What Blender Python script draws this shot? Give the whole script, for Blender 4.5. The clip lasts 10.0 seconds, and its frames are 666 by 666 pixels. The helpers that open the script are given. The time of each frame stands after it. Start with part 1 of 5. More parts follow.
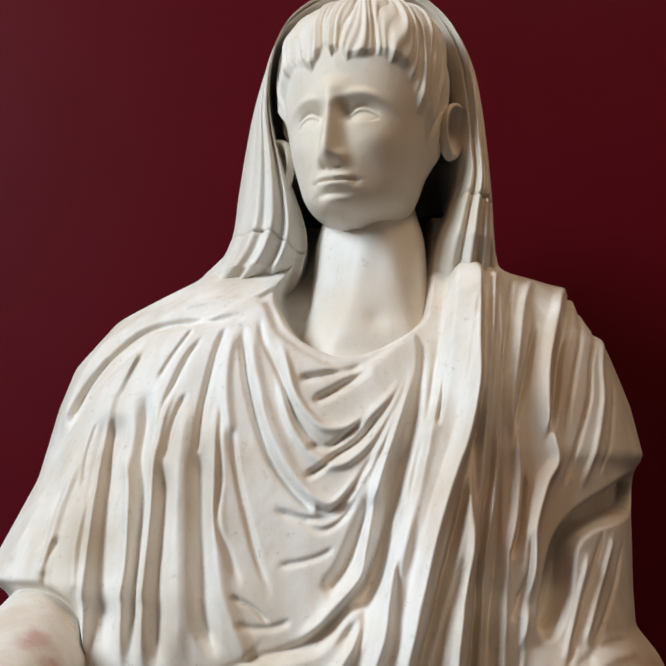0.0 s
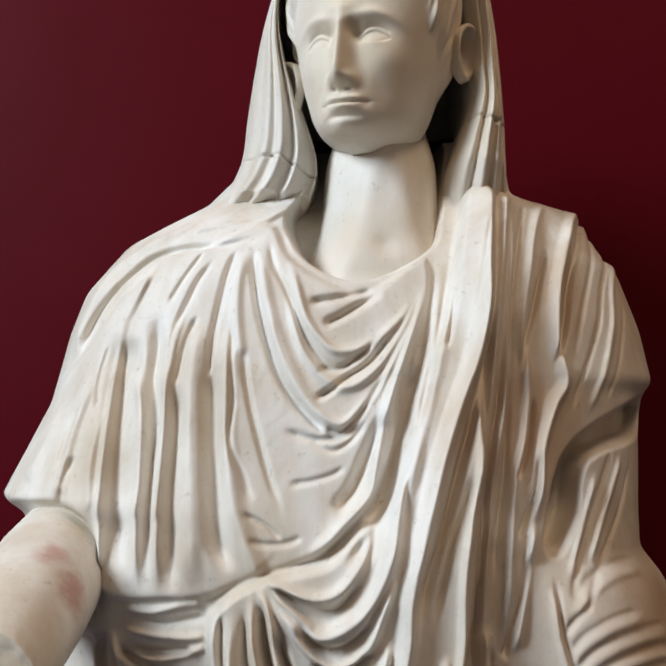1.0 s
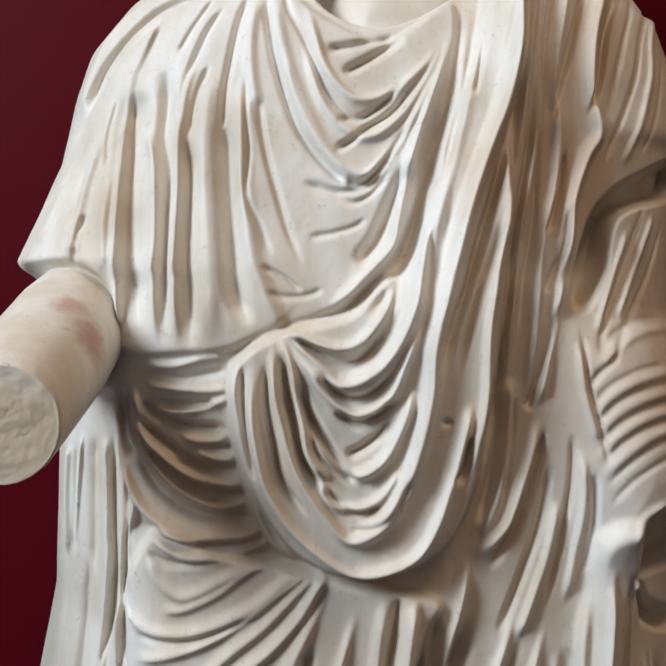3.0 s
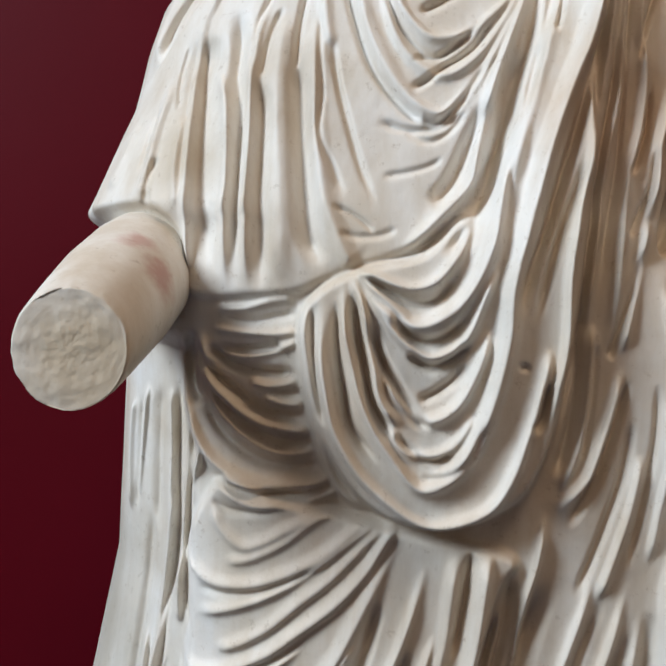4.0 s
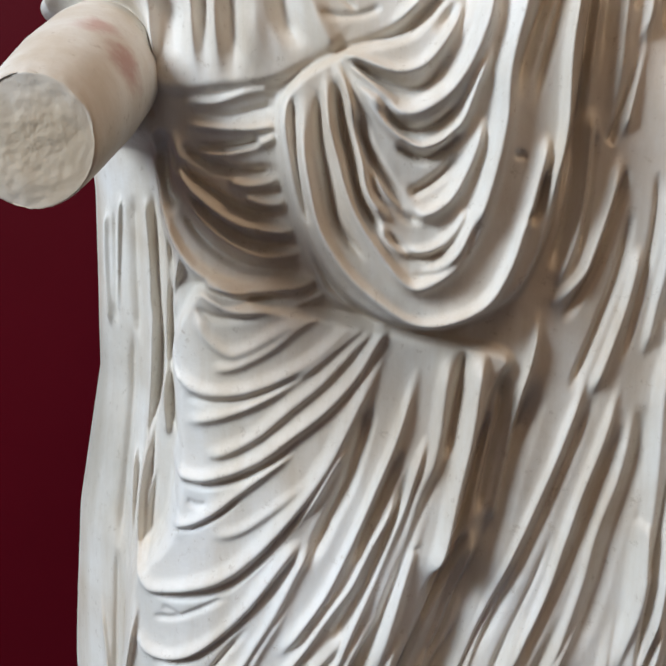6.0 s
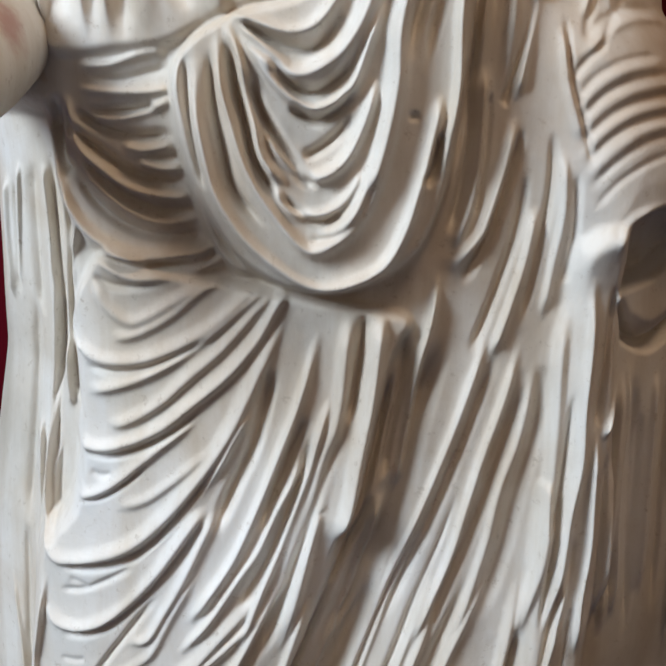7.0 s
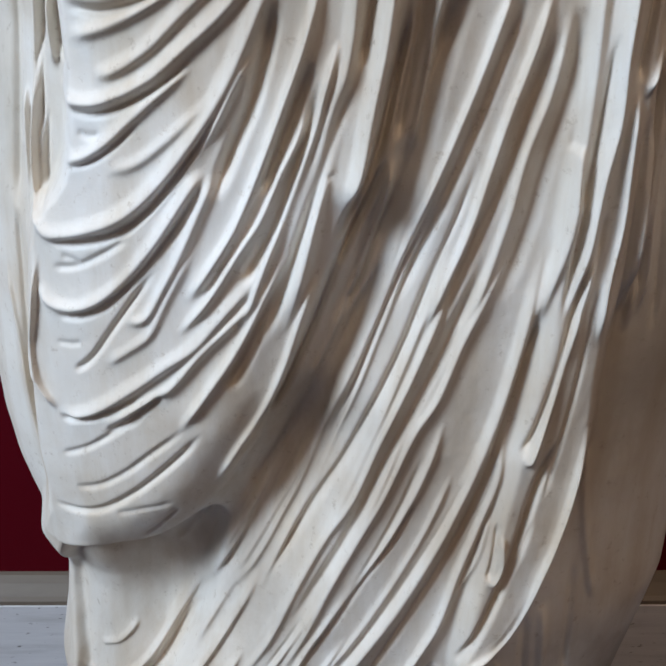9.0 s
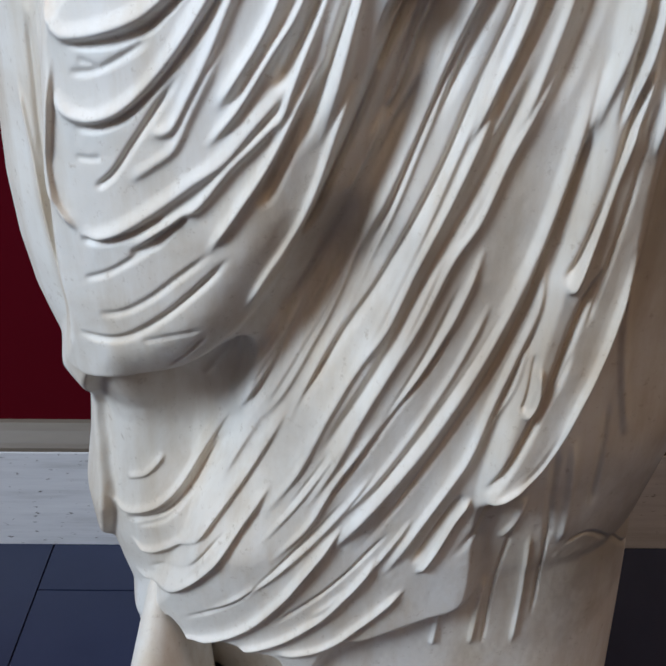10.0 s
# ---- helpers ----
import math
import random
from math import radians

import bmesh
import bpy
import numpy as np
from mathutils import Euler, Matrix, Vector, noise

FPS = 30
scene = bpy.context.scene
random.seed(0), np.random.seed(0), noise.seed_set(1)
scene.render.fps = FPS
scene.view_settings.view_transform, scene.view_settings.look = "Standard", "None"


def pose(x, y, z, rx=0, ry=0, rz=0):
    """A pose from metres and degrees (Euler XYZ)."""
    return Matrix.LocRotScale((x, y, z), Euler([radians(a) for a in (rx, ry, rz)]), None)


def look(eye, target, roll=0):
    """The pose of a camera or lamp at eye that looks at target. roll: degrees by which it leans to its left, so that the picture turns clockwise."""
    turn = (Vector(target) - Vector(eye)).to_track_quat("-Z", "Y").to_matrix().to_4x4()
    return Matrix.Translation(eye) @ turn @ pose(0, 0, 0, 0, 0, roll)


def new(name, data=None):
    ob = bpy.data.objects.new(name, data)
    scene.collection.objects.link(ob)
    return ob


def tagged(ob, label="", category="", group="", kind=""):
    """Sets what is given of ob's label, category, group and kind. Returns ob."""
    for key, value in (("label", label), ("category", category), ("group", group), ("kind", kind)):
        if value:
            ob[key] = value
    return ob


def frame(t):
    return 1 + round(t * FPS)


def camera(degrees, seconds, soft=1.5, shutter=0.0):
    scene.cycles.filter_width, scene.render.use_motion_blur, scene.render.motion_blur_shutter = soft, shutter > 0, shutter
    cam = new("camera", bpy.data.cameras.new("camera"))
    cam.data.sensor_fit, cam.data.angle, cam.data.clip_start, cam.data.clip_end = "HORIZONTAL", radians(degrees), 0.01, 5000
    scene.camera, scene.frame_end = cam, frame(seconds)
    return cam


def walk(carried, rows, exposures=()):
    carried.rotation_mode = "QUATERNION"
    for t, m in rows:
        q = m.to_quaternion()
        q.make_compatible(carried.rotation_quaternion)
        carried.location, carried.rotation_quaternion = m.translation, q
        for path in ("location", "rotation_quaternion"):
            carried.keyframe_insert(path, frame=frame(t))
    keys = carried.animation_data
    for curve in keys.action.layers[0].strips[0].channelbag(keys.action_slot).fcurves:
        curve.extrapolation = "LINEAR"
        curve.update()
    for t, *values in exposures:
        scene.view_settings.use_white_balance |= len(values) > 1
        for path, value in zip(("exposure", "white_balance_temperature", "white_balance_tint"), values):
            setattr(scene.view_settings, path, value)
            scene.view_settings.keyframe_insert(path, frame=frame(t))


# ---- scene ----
cam = camera(40.1, 10.0, soft=2.0)
PATH = [
    (0, (0.147, -1.668, 1.984), (0.188, 0.3, 2.335), 1.1),
    (0.5, (0.147, -1.675, 1.982), (0.181, 0.302, 2.281), 1.1),
    (1, (0.143, -1.668, 1.967), (0.173, 0.32, 2.185), 1.2),
    (1.5, (0.145, -1.655, 1.945), (0.179, 0.34, 2.075), 1.1),
    (2, (0.144, -1.651, 1.925), (0.177, 0.348, 1.991), 1.1),
    (2.5, (0.142, -1.641, 1.894), (0.16, 0.359, 1.88), 1.1),
    (3, (0.138, -1.629, 1.871), (0.144, 0.367, 1.758), 0.8),
    (3.2, (0.122, -1.626, 1.864), (0.121, 0.37, 1.734), 0.9),
    (4.3, (0.13, -1.599, 1.767), (-0.022, 0.395, 1.717), 1.6),
    (4.5, (0.122, -1.596, 1.76), (-0.021, 0.397, 1.67), 1.6),
    (5, (0.082, -1.579, 1.782), (0.011, 0.404, 1.533), 0.4),
    (5.2, (0.077, -1.571, 1.775), (0.031, 0.406, 1.482), 0.4),
    (6.3, (0.135, -1.568, 1.737), (0.071, 0.387, 1.322), -0.2),
    (6.5, (0.147, -1.568, 1.734), (0.105, 0.386, 1.312), -0.3),
    (7, (0.163, -1.568, 1.731), (0.203, 0.382, 1.286), -0.4),
    (7.5, (0.192, -1.569, 1.718), (0.31, 0.378, 1.275), -0.4),
    (8, (0.197, -1.572, 1.699), (0.279, 0.369, 1.223), -0.6),
    (8.5, (0.188, -1.56, 1.614), (0.207, 0.346, 1.009), -0.3),
    (9, (0.174, -1.539, 1.558), (0.164, 0.297, 0.765), -0.3),
    (9.5, (0.154, -1.524, 1.526), (0.125, 0.245, 0.593), -0.9),
    (10, (0.145, -1.519, 1.493), (0.124, 0.189, 0.453), -0.1),
]
walk(cam, [(t, look(eye, target, roll)) for t, eye, target, roll in PATH], exposures=[(0.0, -0.05, 6500, 10), (3.0, -0.02, 6500, 10), (5.0, 0.0, 6350, 10), (7.5, 0.1, 6350, 10), (8.5, 0.1, 6150, 10), (10.0, 0.05, 6050, 10)])

# ---- light ----
world = bpy.data.worlds.new("sky")
scene.world = world
world.use_nodes = True
wn = world.node_tree.nodes
sky = wn.new("ShaderNodeTexSky")
sky.sky_type, sky.sun_disc = "NISHITA", False
sky.sun_elevation, sky.sun_rotation = radians(40), radians(250)
world.node_tree.links.new(sky.outputs["Color"], wn["Background"].inputs["Color"])
wn["Background"].inputs["Strength"].default_value = 0.1


def area_lamp(name, eye, target, sx, sy, watts, colour):
    data = bpy.data.lights.new(name, "AREA")
    data.shape, data.size, data.size_y, data.energy, data.color = "RECTANGLE", sx, sy, watts, colour
    ob = new(name, data)
    ob.matrix_world = look(eye, target)
    return ob


# cool daylight in the opening of the high side window, and an added weak warm fill
area_lamp("window_daylight", (-3.9, -3.25, 4.6), (0.2, -0.7, 1.2), 1.6, 2.2, 360, (0.78, 0.89, 1.0))
# added fill from above right to warm the right-facing folds
area_lamp("skylight_daylight", (1.9, -2.8, 7.4), (0.3, -0.7, 1.4), 1.6, 1.6, 105, (1.0, 0.72, 0.48))


# ---- materials ----
def material(name, rough=0.6, metal=0.0):
    m = bpy.data.materials.new(name)
    m.use_nodes = True
    b = m.node_tree.nodes["Principled BSDF"]
    b.inputs["Roughness"].default_value, b.inputs["Metallic"].default_value = rough, metal
    return m, m.node_tree, b


def noise_node(tree, scale, detail=6, rough=0.6, stretch=None, distortion=0.0):
    co = tree.nodes.new("ShaderNodeTexCoord")
    mp = tree.nodes.new("ShaderNodeMapping")
    n = tree.nodes.new("ShaderNodeTexNoise")
    n.inputs["Scale"].default_value, n.inputs["Detail"].default_value = scale, detail
    n.inputs["Roughness"].default_value, n.inputs["Distortion"].default_value = rough, distortion
    if stretch:
        mp.inputs["Scale"].default_value = stretch
    tree.links.new(co.outputs["Object"], mp.inputs["Vector"])
    tree.links.new(mp.outputs["Vector"], n.inputs["Vector"])
    return n.outputs["Fac"]


def ramp_node(tree, fac, *stops):
    r = tree.nodes.new("ShaderNodeValToRGB")
    while len(r.color_ramp.elements) < len(stops):
        r.color_ramp.elements.new(0.5)
    for e, (p, c) in zip(r.color_ramp.elements, stops):
        e.position, e.color = p, (*c, 1)
    tree.links.new(fac, r.inputs["Fac"])
    return r.outputs["Color"]


def mixed(tree, fac, a, b, mode="MIX"):
    n = tree.nodes.new("ShaderNodeMix")
    n.data_type, n.blend_type = "RGBA", mode
    for s, v in ((n.inputs["Factor"], fac), (n.inputs[6], a), (n.inputs[7], b)):
        if isinstance(v, (int, float)):
            s.default_value = v
        elif isinstance(v, tuple):
            s.default_value = (*v, 1)
        else:
            tree.links.new(v, s)
    return n.outputs[2]


def bumped(tree, b, height, strength, distance):
    n = tree.nodes.new("ShaderNodeBump")
    n.inputs["Strength"].default_value, n.inputs["Distance"].default_value = strength, distance
    tree.links.new(height, n.inputs["Height"])
    tree.links.new(n.outputs["Normal"], b.inputs["Normal"])


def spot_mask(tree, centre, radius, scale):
    """A ragged patch round a place, for stains and painted shade."""
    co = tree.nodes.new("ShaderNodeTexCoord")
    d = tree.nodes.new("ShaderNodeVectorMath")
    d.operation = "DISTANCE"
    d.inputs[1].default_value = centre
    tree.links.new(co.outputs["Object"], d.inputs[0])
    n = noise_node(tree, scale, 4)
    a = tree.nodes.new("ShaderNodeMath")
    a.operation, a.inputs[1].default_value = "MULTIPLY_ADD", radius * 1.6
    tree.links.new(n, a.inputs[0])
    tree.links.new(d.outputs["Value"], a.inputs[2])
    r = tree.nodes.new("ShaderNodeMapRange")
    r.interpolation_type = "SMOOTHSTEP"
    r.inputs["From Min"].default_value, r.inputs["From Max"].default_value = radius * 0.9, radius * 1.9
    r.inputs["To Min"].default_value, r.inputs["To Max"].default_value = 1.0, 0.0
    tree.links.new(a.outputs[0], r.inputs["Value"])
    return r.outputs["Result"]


def marble_material():
    m, t, b = material("marble", 0.52)
    col = ramp_node(t, noise_node(t, 3.2, 8, 0.62, distortion=0.6), (0.30, (0.64, 0.57, 0.48)), (0.48, (0.76, 0.72, 0.65)), (0.66, (0.82, 0.80, 0.76)))
    streak = ramp_node(t, noise_node(t, 9.0, 6, 0.6, (1.6, 1.6, 0.28)), (0.36, (0.70, 0.60, 0.47)), (0.58, (1.0, 1.0, 1.0)))
    col = mixed(t, 0.55, col, streak, "MULTIPLY")
    speck = ramp_node(t, noise_node(t, 85.0, 4, 0.7), (0.27, (0.55, 0.48, 0.40)), (0.40, (1.0, 1.0, 1.0)))
    col = mixed(t, 0.5, col, speck, "MULTIPLY")
    for centre, radius, scale, tint, amount in STAINS_AND_SHADE:
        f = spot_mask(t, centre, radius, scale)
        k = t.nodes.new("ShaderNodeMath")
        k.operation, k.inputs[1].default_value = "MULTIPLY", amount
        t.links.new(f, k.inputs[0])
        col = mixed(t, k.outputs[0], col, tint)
    t.links.new(col, b.inputs["Base Color"])
    r = t.nodes.new("ShaderNodeMapRange")
    r.inputs["To Min"].default_value, r.inputs["To Max"].default_value = 0.40, 0.66
    t.links.new(noise_node(t, 14, 5), r.inputs["Value"])
    t.links.new(r.outputs["Result"], b.inputs["Roughness"])
    b.inputs["Specular IOR Level"].default_value = 0.35
    bumped(t, b, noise_node(t, 120, 6, 0.65), 0.16, 0.004)
    return m


# stains in the stone and shade painted into it: centre, radius, grain, tint, amount
STAINS_AND_SHADE = [
    ((-0.110, -0.765, 1.846), 0.024, 40, (0.50, 0.27, 0.22), 0.75),
    ((-0.084, -0.781, 1.815), 0.028, 45, (0.46, 0.22, 0.18), 0.75),
    ((0.165, -0.74, 1.90), 0.010, 90, (0.10, 0.09, 0.08), 0.8),
    ((-0.079, -0.70, 1.242), 0.006, 90, (0.72, 0.52, 0.22), 0.7),
    ((-0.082, -0.68, 1.775), 0.012, 70, (0.45, 0.25, 0.08), 0.7),
    # right cascade and bent arm: brown patina, with brown shade put into the colour
    ((0.36, -0.72, 1.98), 0.13, 7, (0.56, 0.40, 0.27), 0.55),
    ((0.42, -0.70, 1.74), 0.12, 8, (0.54, 0.40, 0.28), 0.55),
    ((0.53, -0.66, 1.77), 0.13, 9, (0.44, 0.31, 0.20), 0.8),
    # discoloured brown panel of the left sleeve, its shading painted in as well
    ((-0.075, -0.70, 1.94), 0.055, 12, (0.50, 0.42, 0.31), 0.65),
    # shade below the chin, painted on the neck
    ((0.21, -0.60, 2.19), 0.09, 5, (0.62, 0.53, 0.41), 0.7),
    # right shoulder: brown patina and painted shade together
    ((0.45, -0.66, 2.12), 0.09, 9, (0.55, 0.42, 0.30), 0.6),
    # shade the thigh throws beside the knee, painted in
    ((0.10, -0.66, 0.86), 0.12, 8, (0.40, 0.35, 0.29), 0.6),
    # brown tone on the chest folds
    ((0.02, -0.70, 2.00), 0.07, 12, (0.52, 0.44, 0.34), 0.4),
    # dark shade of the recessed cloth at lower right, painted in brown
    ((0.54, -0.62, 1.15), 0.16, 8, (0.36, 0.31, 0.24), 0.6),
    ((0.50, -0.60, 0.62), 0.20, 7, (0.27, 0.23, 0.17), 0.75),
    # warm tone over head and neck
    ((0.20, -0.62, 2.40), 0.26, 3, (0.76, 0.65, 0.49), 0.8),
    # beige-brown stone of the broken arm's end
    ((-0.133, -0.885, 1.748), 0.080, 12, (0.52, 0.42, 0.29), 0.9),
    # grey shade under arm and sleeve, painted on the left back cloth
    ((-0.22, -0.52, 1.45), 0.17, 8, (0.40, 0.38, 0.32), 0.6),
    # shaded side of the skirt next to the thigh, darkened by colour
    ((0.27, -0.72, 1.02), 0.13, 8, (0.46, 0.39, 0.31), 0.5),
    # brown tone on the sling
    ((0.10, -0.74, 1.70), 0.10, 10, (0.58, 0.48, 0.38), 0.45),
]
MARBLE = marble_material()


def wall_paint_material():
    m, t, b = material("crimson_wall_paint", 0.55)
    col = ramp_node(t, noise_node(t, 1.6, 5), (0.3, (0.080, 0.0014, 0.0055)), (0.7, (0.091, 0.0020, 0.007)))
    t.links.new(col, b.inputs["Base Color"])
    b.inputs["Specular IOR Level"].default_value = 0.07
    bumped(t, b, noise_node(t, 160, 4), 0.08, 0.002)
    return m


def plaster_material():
    m, t, b = material("tan_plaster", 0.8)
    t.links.new(ramp_node(t, noise_node(t, 2.0, 6), (0.3, (0.26, 0.19, 0.13)), (0.7, (0.30, 0.23, 0.16))), b.inputs["Base Color"])
    bumped(t, b, noise_node(t, 90, 4), 0.1, 0.003)
    return m


def travertine_material():
    m, t, b = material("travertine", 0.5)
    band = noise_node(t, 6.0, 8, 0.65, (0.5, 1.0, 6.0))
    col = ramp_node(t, band, (0.3, (0.50, 0.48, 0.47)), (0.5, (0.64, 0.62, 0.62)), (0.7, (0.72, 0.70, 0.69)))
    pits = ramp_node(t, noise_node(t, 70, 3, 0.5, (0.6, 1.0, 1.6)), (0.30, (0.25, 0.22, 0.2)), (0.36, (1.0, 1.0, 1.0)))
    t.links.new(mixed(t, 0.9, col, pits, "MULTIPLY"), b.inputs["Base Color"])
    bumped(t, b, pits, 0.3, 0.003)
    return m


def moulding_material():
    m, t, b = material("tan_stone", 0.55)
    t.links.new(ramp_node(t, noise_node(t, 5.0, 6, 0.6, (0.4, 1, 4)), (0.3, (0.14, 0.11, 0.08)), (0.7, (0.20, 0.16, 0.12))), b.inputs["Base Color"])
    return m


def slate_material():
    m, t, b = material("slate_tile", 0.45)
    info = t.nodes.new("ShaderNodeObjectInfo")
    col = ramp_node(t, noise_node(t, 4.0, 7, 0.6), (0.3, (0.020, 0.026, 0.058)), (0.7, (0.030, 0.037, 0.076)))
    t.links.new(mixed(t, 0.25, col, ramp_node(t, info.outputs["Random"], (0.0, (0.5, 0.5, 0.5)), (1.0, (1, 1, 1))), "MULTIPLY"), b.inputs["Base Color"])
    bumped(t, b, noise_node(t, 60, 5), 0.12, 0.002)
    return m


def plain_material(name, colour, rough=0.8):
    m, t, b = material(name, rough)
    t.links.new(ramp_node(t, noise_node(t, 12.0, 5), (0.3, tuple(0.85 * c for c in colour)), (0.7, colour)), b.inputs["Base Color"])
    return m


RED, CREAM, TRAVERTINE, TAN, SLATE = wall_paint_material(), plaster_material(), travertine_material(), moulding_material(), slate_material()
GROUT = plain_material("grout", (0.012, 0.013, 0.018))
PALE = plain_material("white_paint", (0.75, 0.73, 0.69))


# ---- building helpers ----
def mesh_thing(name, bm, mat, parent=None):
    me = bpy.data.meshes.new(name)
    bm.to_mesh(me)
    bm.free()
    me.materials.append(mat)
    ob = new(name, me)
    if parent:
        ob.parent = parent
    return ob


def box_bm(x0, x1, y0, y1, z0, z1, bevel=0.0):
    bm = bmesh.new()
    bmesh.ops.create_cube(bm, size=1.0, matrix=Matrix.LocRotScale(((x0 + x1) / 2, (y0 + y1) / 2, (z0 + z1) / 2), None, (x1 - x0, y1 - y0, z1 - z0)))
    if bevel:
        bmesh.ops.bevel(bm, geom=bm.edges[:], offset=bevel, segments=2, profile=0.5, affect="EDGES")
    return bm


def joined_boxes(*boxes):
    bm = bmesh.new()
    for x0, x1, y0, y1, z0, z1 in boxes:
        bmesh.ops.create_cube(bm, size=1.0, matrix=Matrix.LocRotScale(((x0 + x1) / 2, (y0 + y1) / 2, (z0 + z1) / 2), None, (x1 - x0, y1 - y0, z1 - z0)))
    return bm


# ---- the room ----
X0, X1, Y0, Y1, TOP = -4.0, 4.0, -5.2, 0.05, 7.5
tagged(mesh_thing("wall_north", box_bm(X0, X1, Y1, Y1 + 0.2, 0.0, TOP), RED), "smooth dark crimson painted gallery wall above a stone skirting", "wall", kind="structure")
tagged(mesh_thing("wall_east", box_bm(X1, X1 + 0.2, Y0, Y1 + 0.2, 0.0, TOP), CREAM), "plain tan plastered wall of the gallery", "wall", kind="structure")
tagged(mesh_thing("wall_south", box_bm(X0 - 0.2, X1 + 0.2, Y0 - 0.2, Y0, 0.0, TOP), CREAM), "plain tan plastered wall behind the visitors", "wall", kind="structure")
# west wall with the window opening
WY0, WY1, WZ0, WZ1 = -3.9, -2.1, 3.3, 5.9
west = joined_boxes((X0 - 0.2, X0, Y0, WY0, 0, TOP), (X0 - 0.2, X0, WY1, Y1 + 0.2, 0, TOP), (X0 - 0.2, X0, WY0, WY1, 0, WZ0), (X0 - 0.2, X0, WY0, WY1, WZ1, TOP))
tagged(mesh_thing("wall_west", west, CREAM), "plain tan plastered wall with a tall window opening", "wall", kind="structure")
# unseen ceiling, with an opening added over the warm fill lamp
SX0, SX1, SY0, SY1 = 1.0, 2.8, -3.7, -1.9
roof = joined_boxes((X0 - 0.2, SX0, Y0 - 0.2, Y1 + 0.2, TOP, TOP + 0.2), (SX1, X1 + 0.2, Y0 - 0.2, Y1 + 0.2, TOP, TOP + 0.2), (SX0, SX1, Y0 - 0.2, SY0, TOP, TOP + 0.2), (SX0, SX1, SY1, Y1 + 0.2, TOP, TOP + 0.2))
tagged(mesh_thing("ceiling", roof, PALE), "unseen white painted gallery ceiling with a square opening added for the fill lamp", "ceiling", kind="structure")


def skirting():
    """A travertine skirting slab with a sloping tan moulding on top, along the back wall."""
    slab = mesh_thing("baseboard", box_bm(X0, X1, 0.0, Y1, 0.0, 0.266, 0.002), TRAVERTINE)
    tagged(slab, "pale grey pitted travertine skirting along the crimson wall", "skirting", kind="structure")
    bm = bmesh.new()
    section = ((0.003, 0.266), (0.003, 0.276), (0.012, 0.282), (0.030, 0.302), (0.040, 0.316), (Y1, 0.318), (Y1, 0.266))
    ends = [[bm.verts.new((x, y, z)) for y, z in section] for x in (X0, X1)]
    n = len(section)
    for i in range(n):
        bm.faces.new((ends[0][i], ends[0][(i + 1) % n], ends[1][(i + 1) % n], ends[1][i]))
    bm.faces.new(ends[0])
    bm.faces.new(ends[1][::-1])
    bmesh.ops.recalc_face_normals(bm, faces=bm.faces)
    tagged(mesh_thing("trim", bm, TAN), "tan stone moulding on top of the travertine skirting", "moulding", kind="structure")


skirting()


# ---- the statue ----
class Shells:
    """Collects grids of points into one mesh."""

    def __init__(self):
        self.verts, self.faces, self.count = [], [], 0

    def grid(self, p, wrap=False, flip=False):
        rows, cols = p.shape[:2]
        i = np.arange(rows * cols).reshape(rows, cols) + self.count
        if wrap:
            i = np.concatenate([i, i[:, :1]], 1)
        q = np.stack([i[:-1, :-1], i[:-1, 1:], i[1:, 1:], i[1:, :-1]], -1).reshape(-1, 4)
        self.verts.append(p.reshape(-1, 3))
        self.faces.append(q[:, ::-1] if flip else q)
        self.count += rows * cols

    def mesh(self, name, mat):
        v, q = np.concatenate(self.verts), np.concatenate(self.faces)
        me = bpy.data.meshes.new(name)
        me.vertices.add(len(v))
        me.vertices.foreach_set("co", v.astype(np.float32).ravel())
        me.loops.add(q.size)
        me.loops.foreach_set("vertex_index", q.astype(np.int32).ravel())
        me.polygons.add(len(q))
        me.polygons.foreach_set("loop_start", np.arange(0, q.size, 4, dtype=np.int32))
        me.polygons.foreach_set("use_smooth", np.ones(len(q), dtype=bool))
        me.update(calc_edges=True)
        me.validate()
        me.materials.append(mat)
        return new(name, me)


# outline of the draped figure by height: left side, right side, front, and the depth of its middle
LEFT_Z = np.array([0.27, 0.422, 0.517, 0.6, 0.663, 0.738, 0.815, 0.843, 0.889, 0.93, 0.971, 1.03, 1.105, 1.2, 1.308, 1.487, 1.695, 1.866, 1.885, 1.997, 2.081, 2.136, 2.198, 2.238, 2.262, 2.314, 2.36])
LEFT_X = np.array([-0.169, -0.182, -0.201, -0.218, -0.221, -0.205, -0.194, -0.198, -0.23, -0.243, -0.254, -0.262, -0.264, -0.257, -0.247, -0.212, -0.206, -0.216, -0.247, -0.196, -0.18, -0.163, -0.117, -0.055, -0.016, 0.028, 0.039])
RIGHT_Z = np.array([0.27, 0.457, 0.584, 0.62, 0.639, 0.814, 0.925, 1.007, 1.159, 1.302, 1.438, 1.631, 1.665, 1.694, 1.727, 1.76, 1.81, 1.841, 1.974, 2.021, 2.038, 2.102, 2.173, 2.21, 2.236, 2.25, 2.262, 2.268, 2.276, 2.29, 2.358])
RIGHT_X = np.array([0.589, 0.581, 0.575, 0.568, 0.58, 0.621, 0.624, 0.628, 0.644, 0.651, 0.657, 0.644, 0.633, 0.625, 0.611, 0.594, 0.571, 0.546, 0.551, 0.558, 0.572, 0.56, 0.537, 0.512, 0.5, 0.498, 0.482, 0.455, 0.42, 0.4, 0.387])
FRONT_Z = np.array([0.27, 0.8, 1.2, 1.6, 1.85, 2.0, 2.12, 2.2, 2.27, 2.36])
FRONT_Y = np.array([-0.70, -0.725, -0.73, -0.735, -0.735, -0.70, -0.665, -0.625, -0.555, -0.47])
MID_Y, SQUARE = -0.42, 2.8


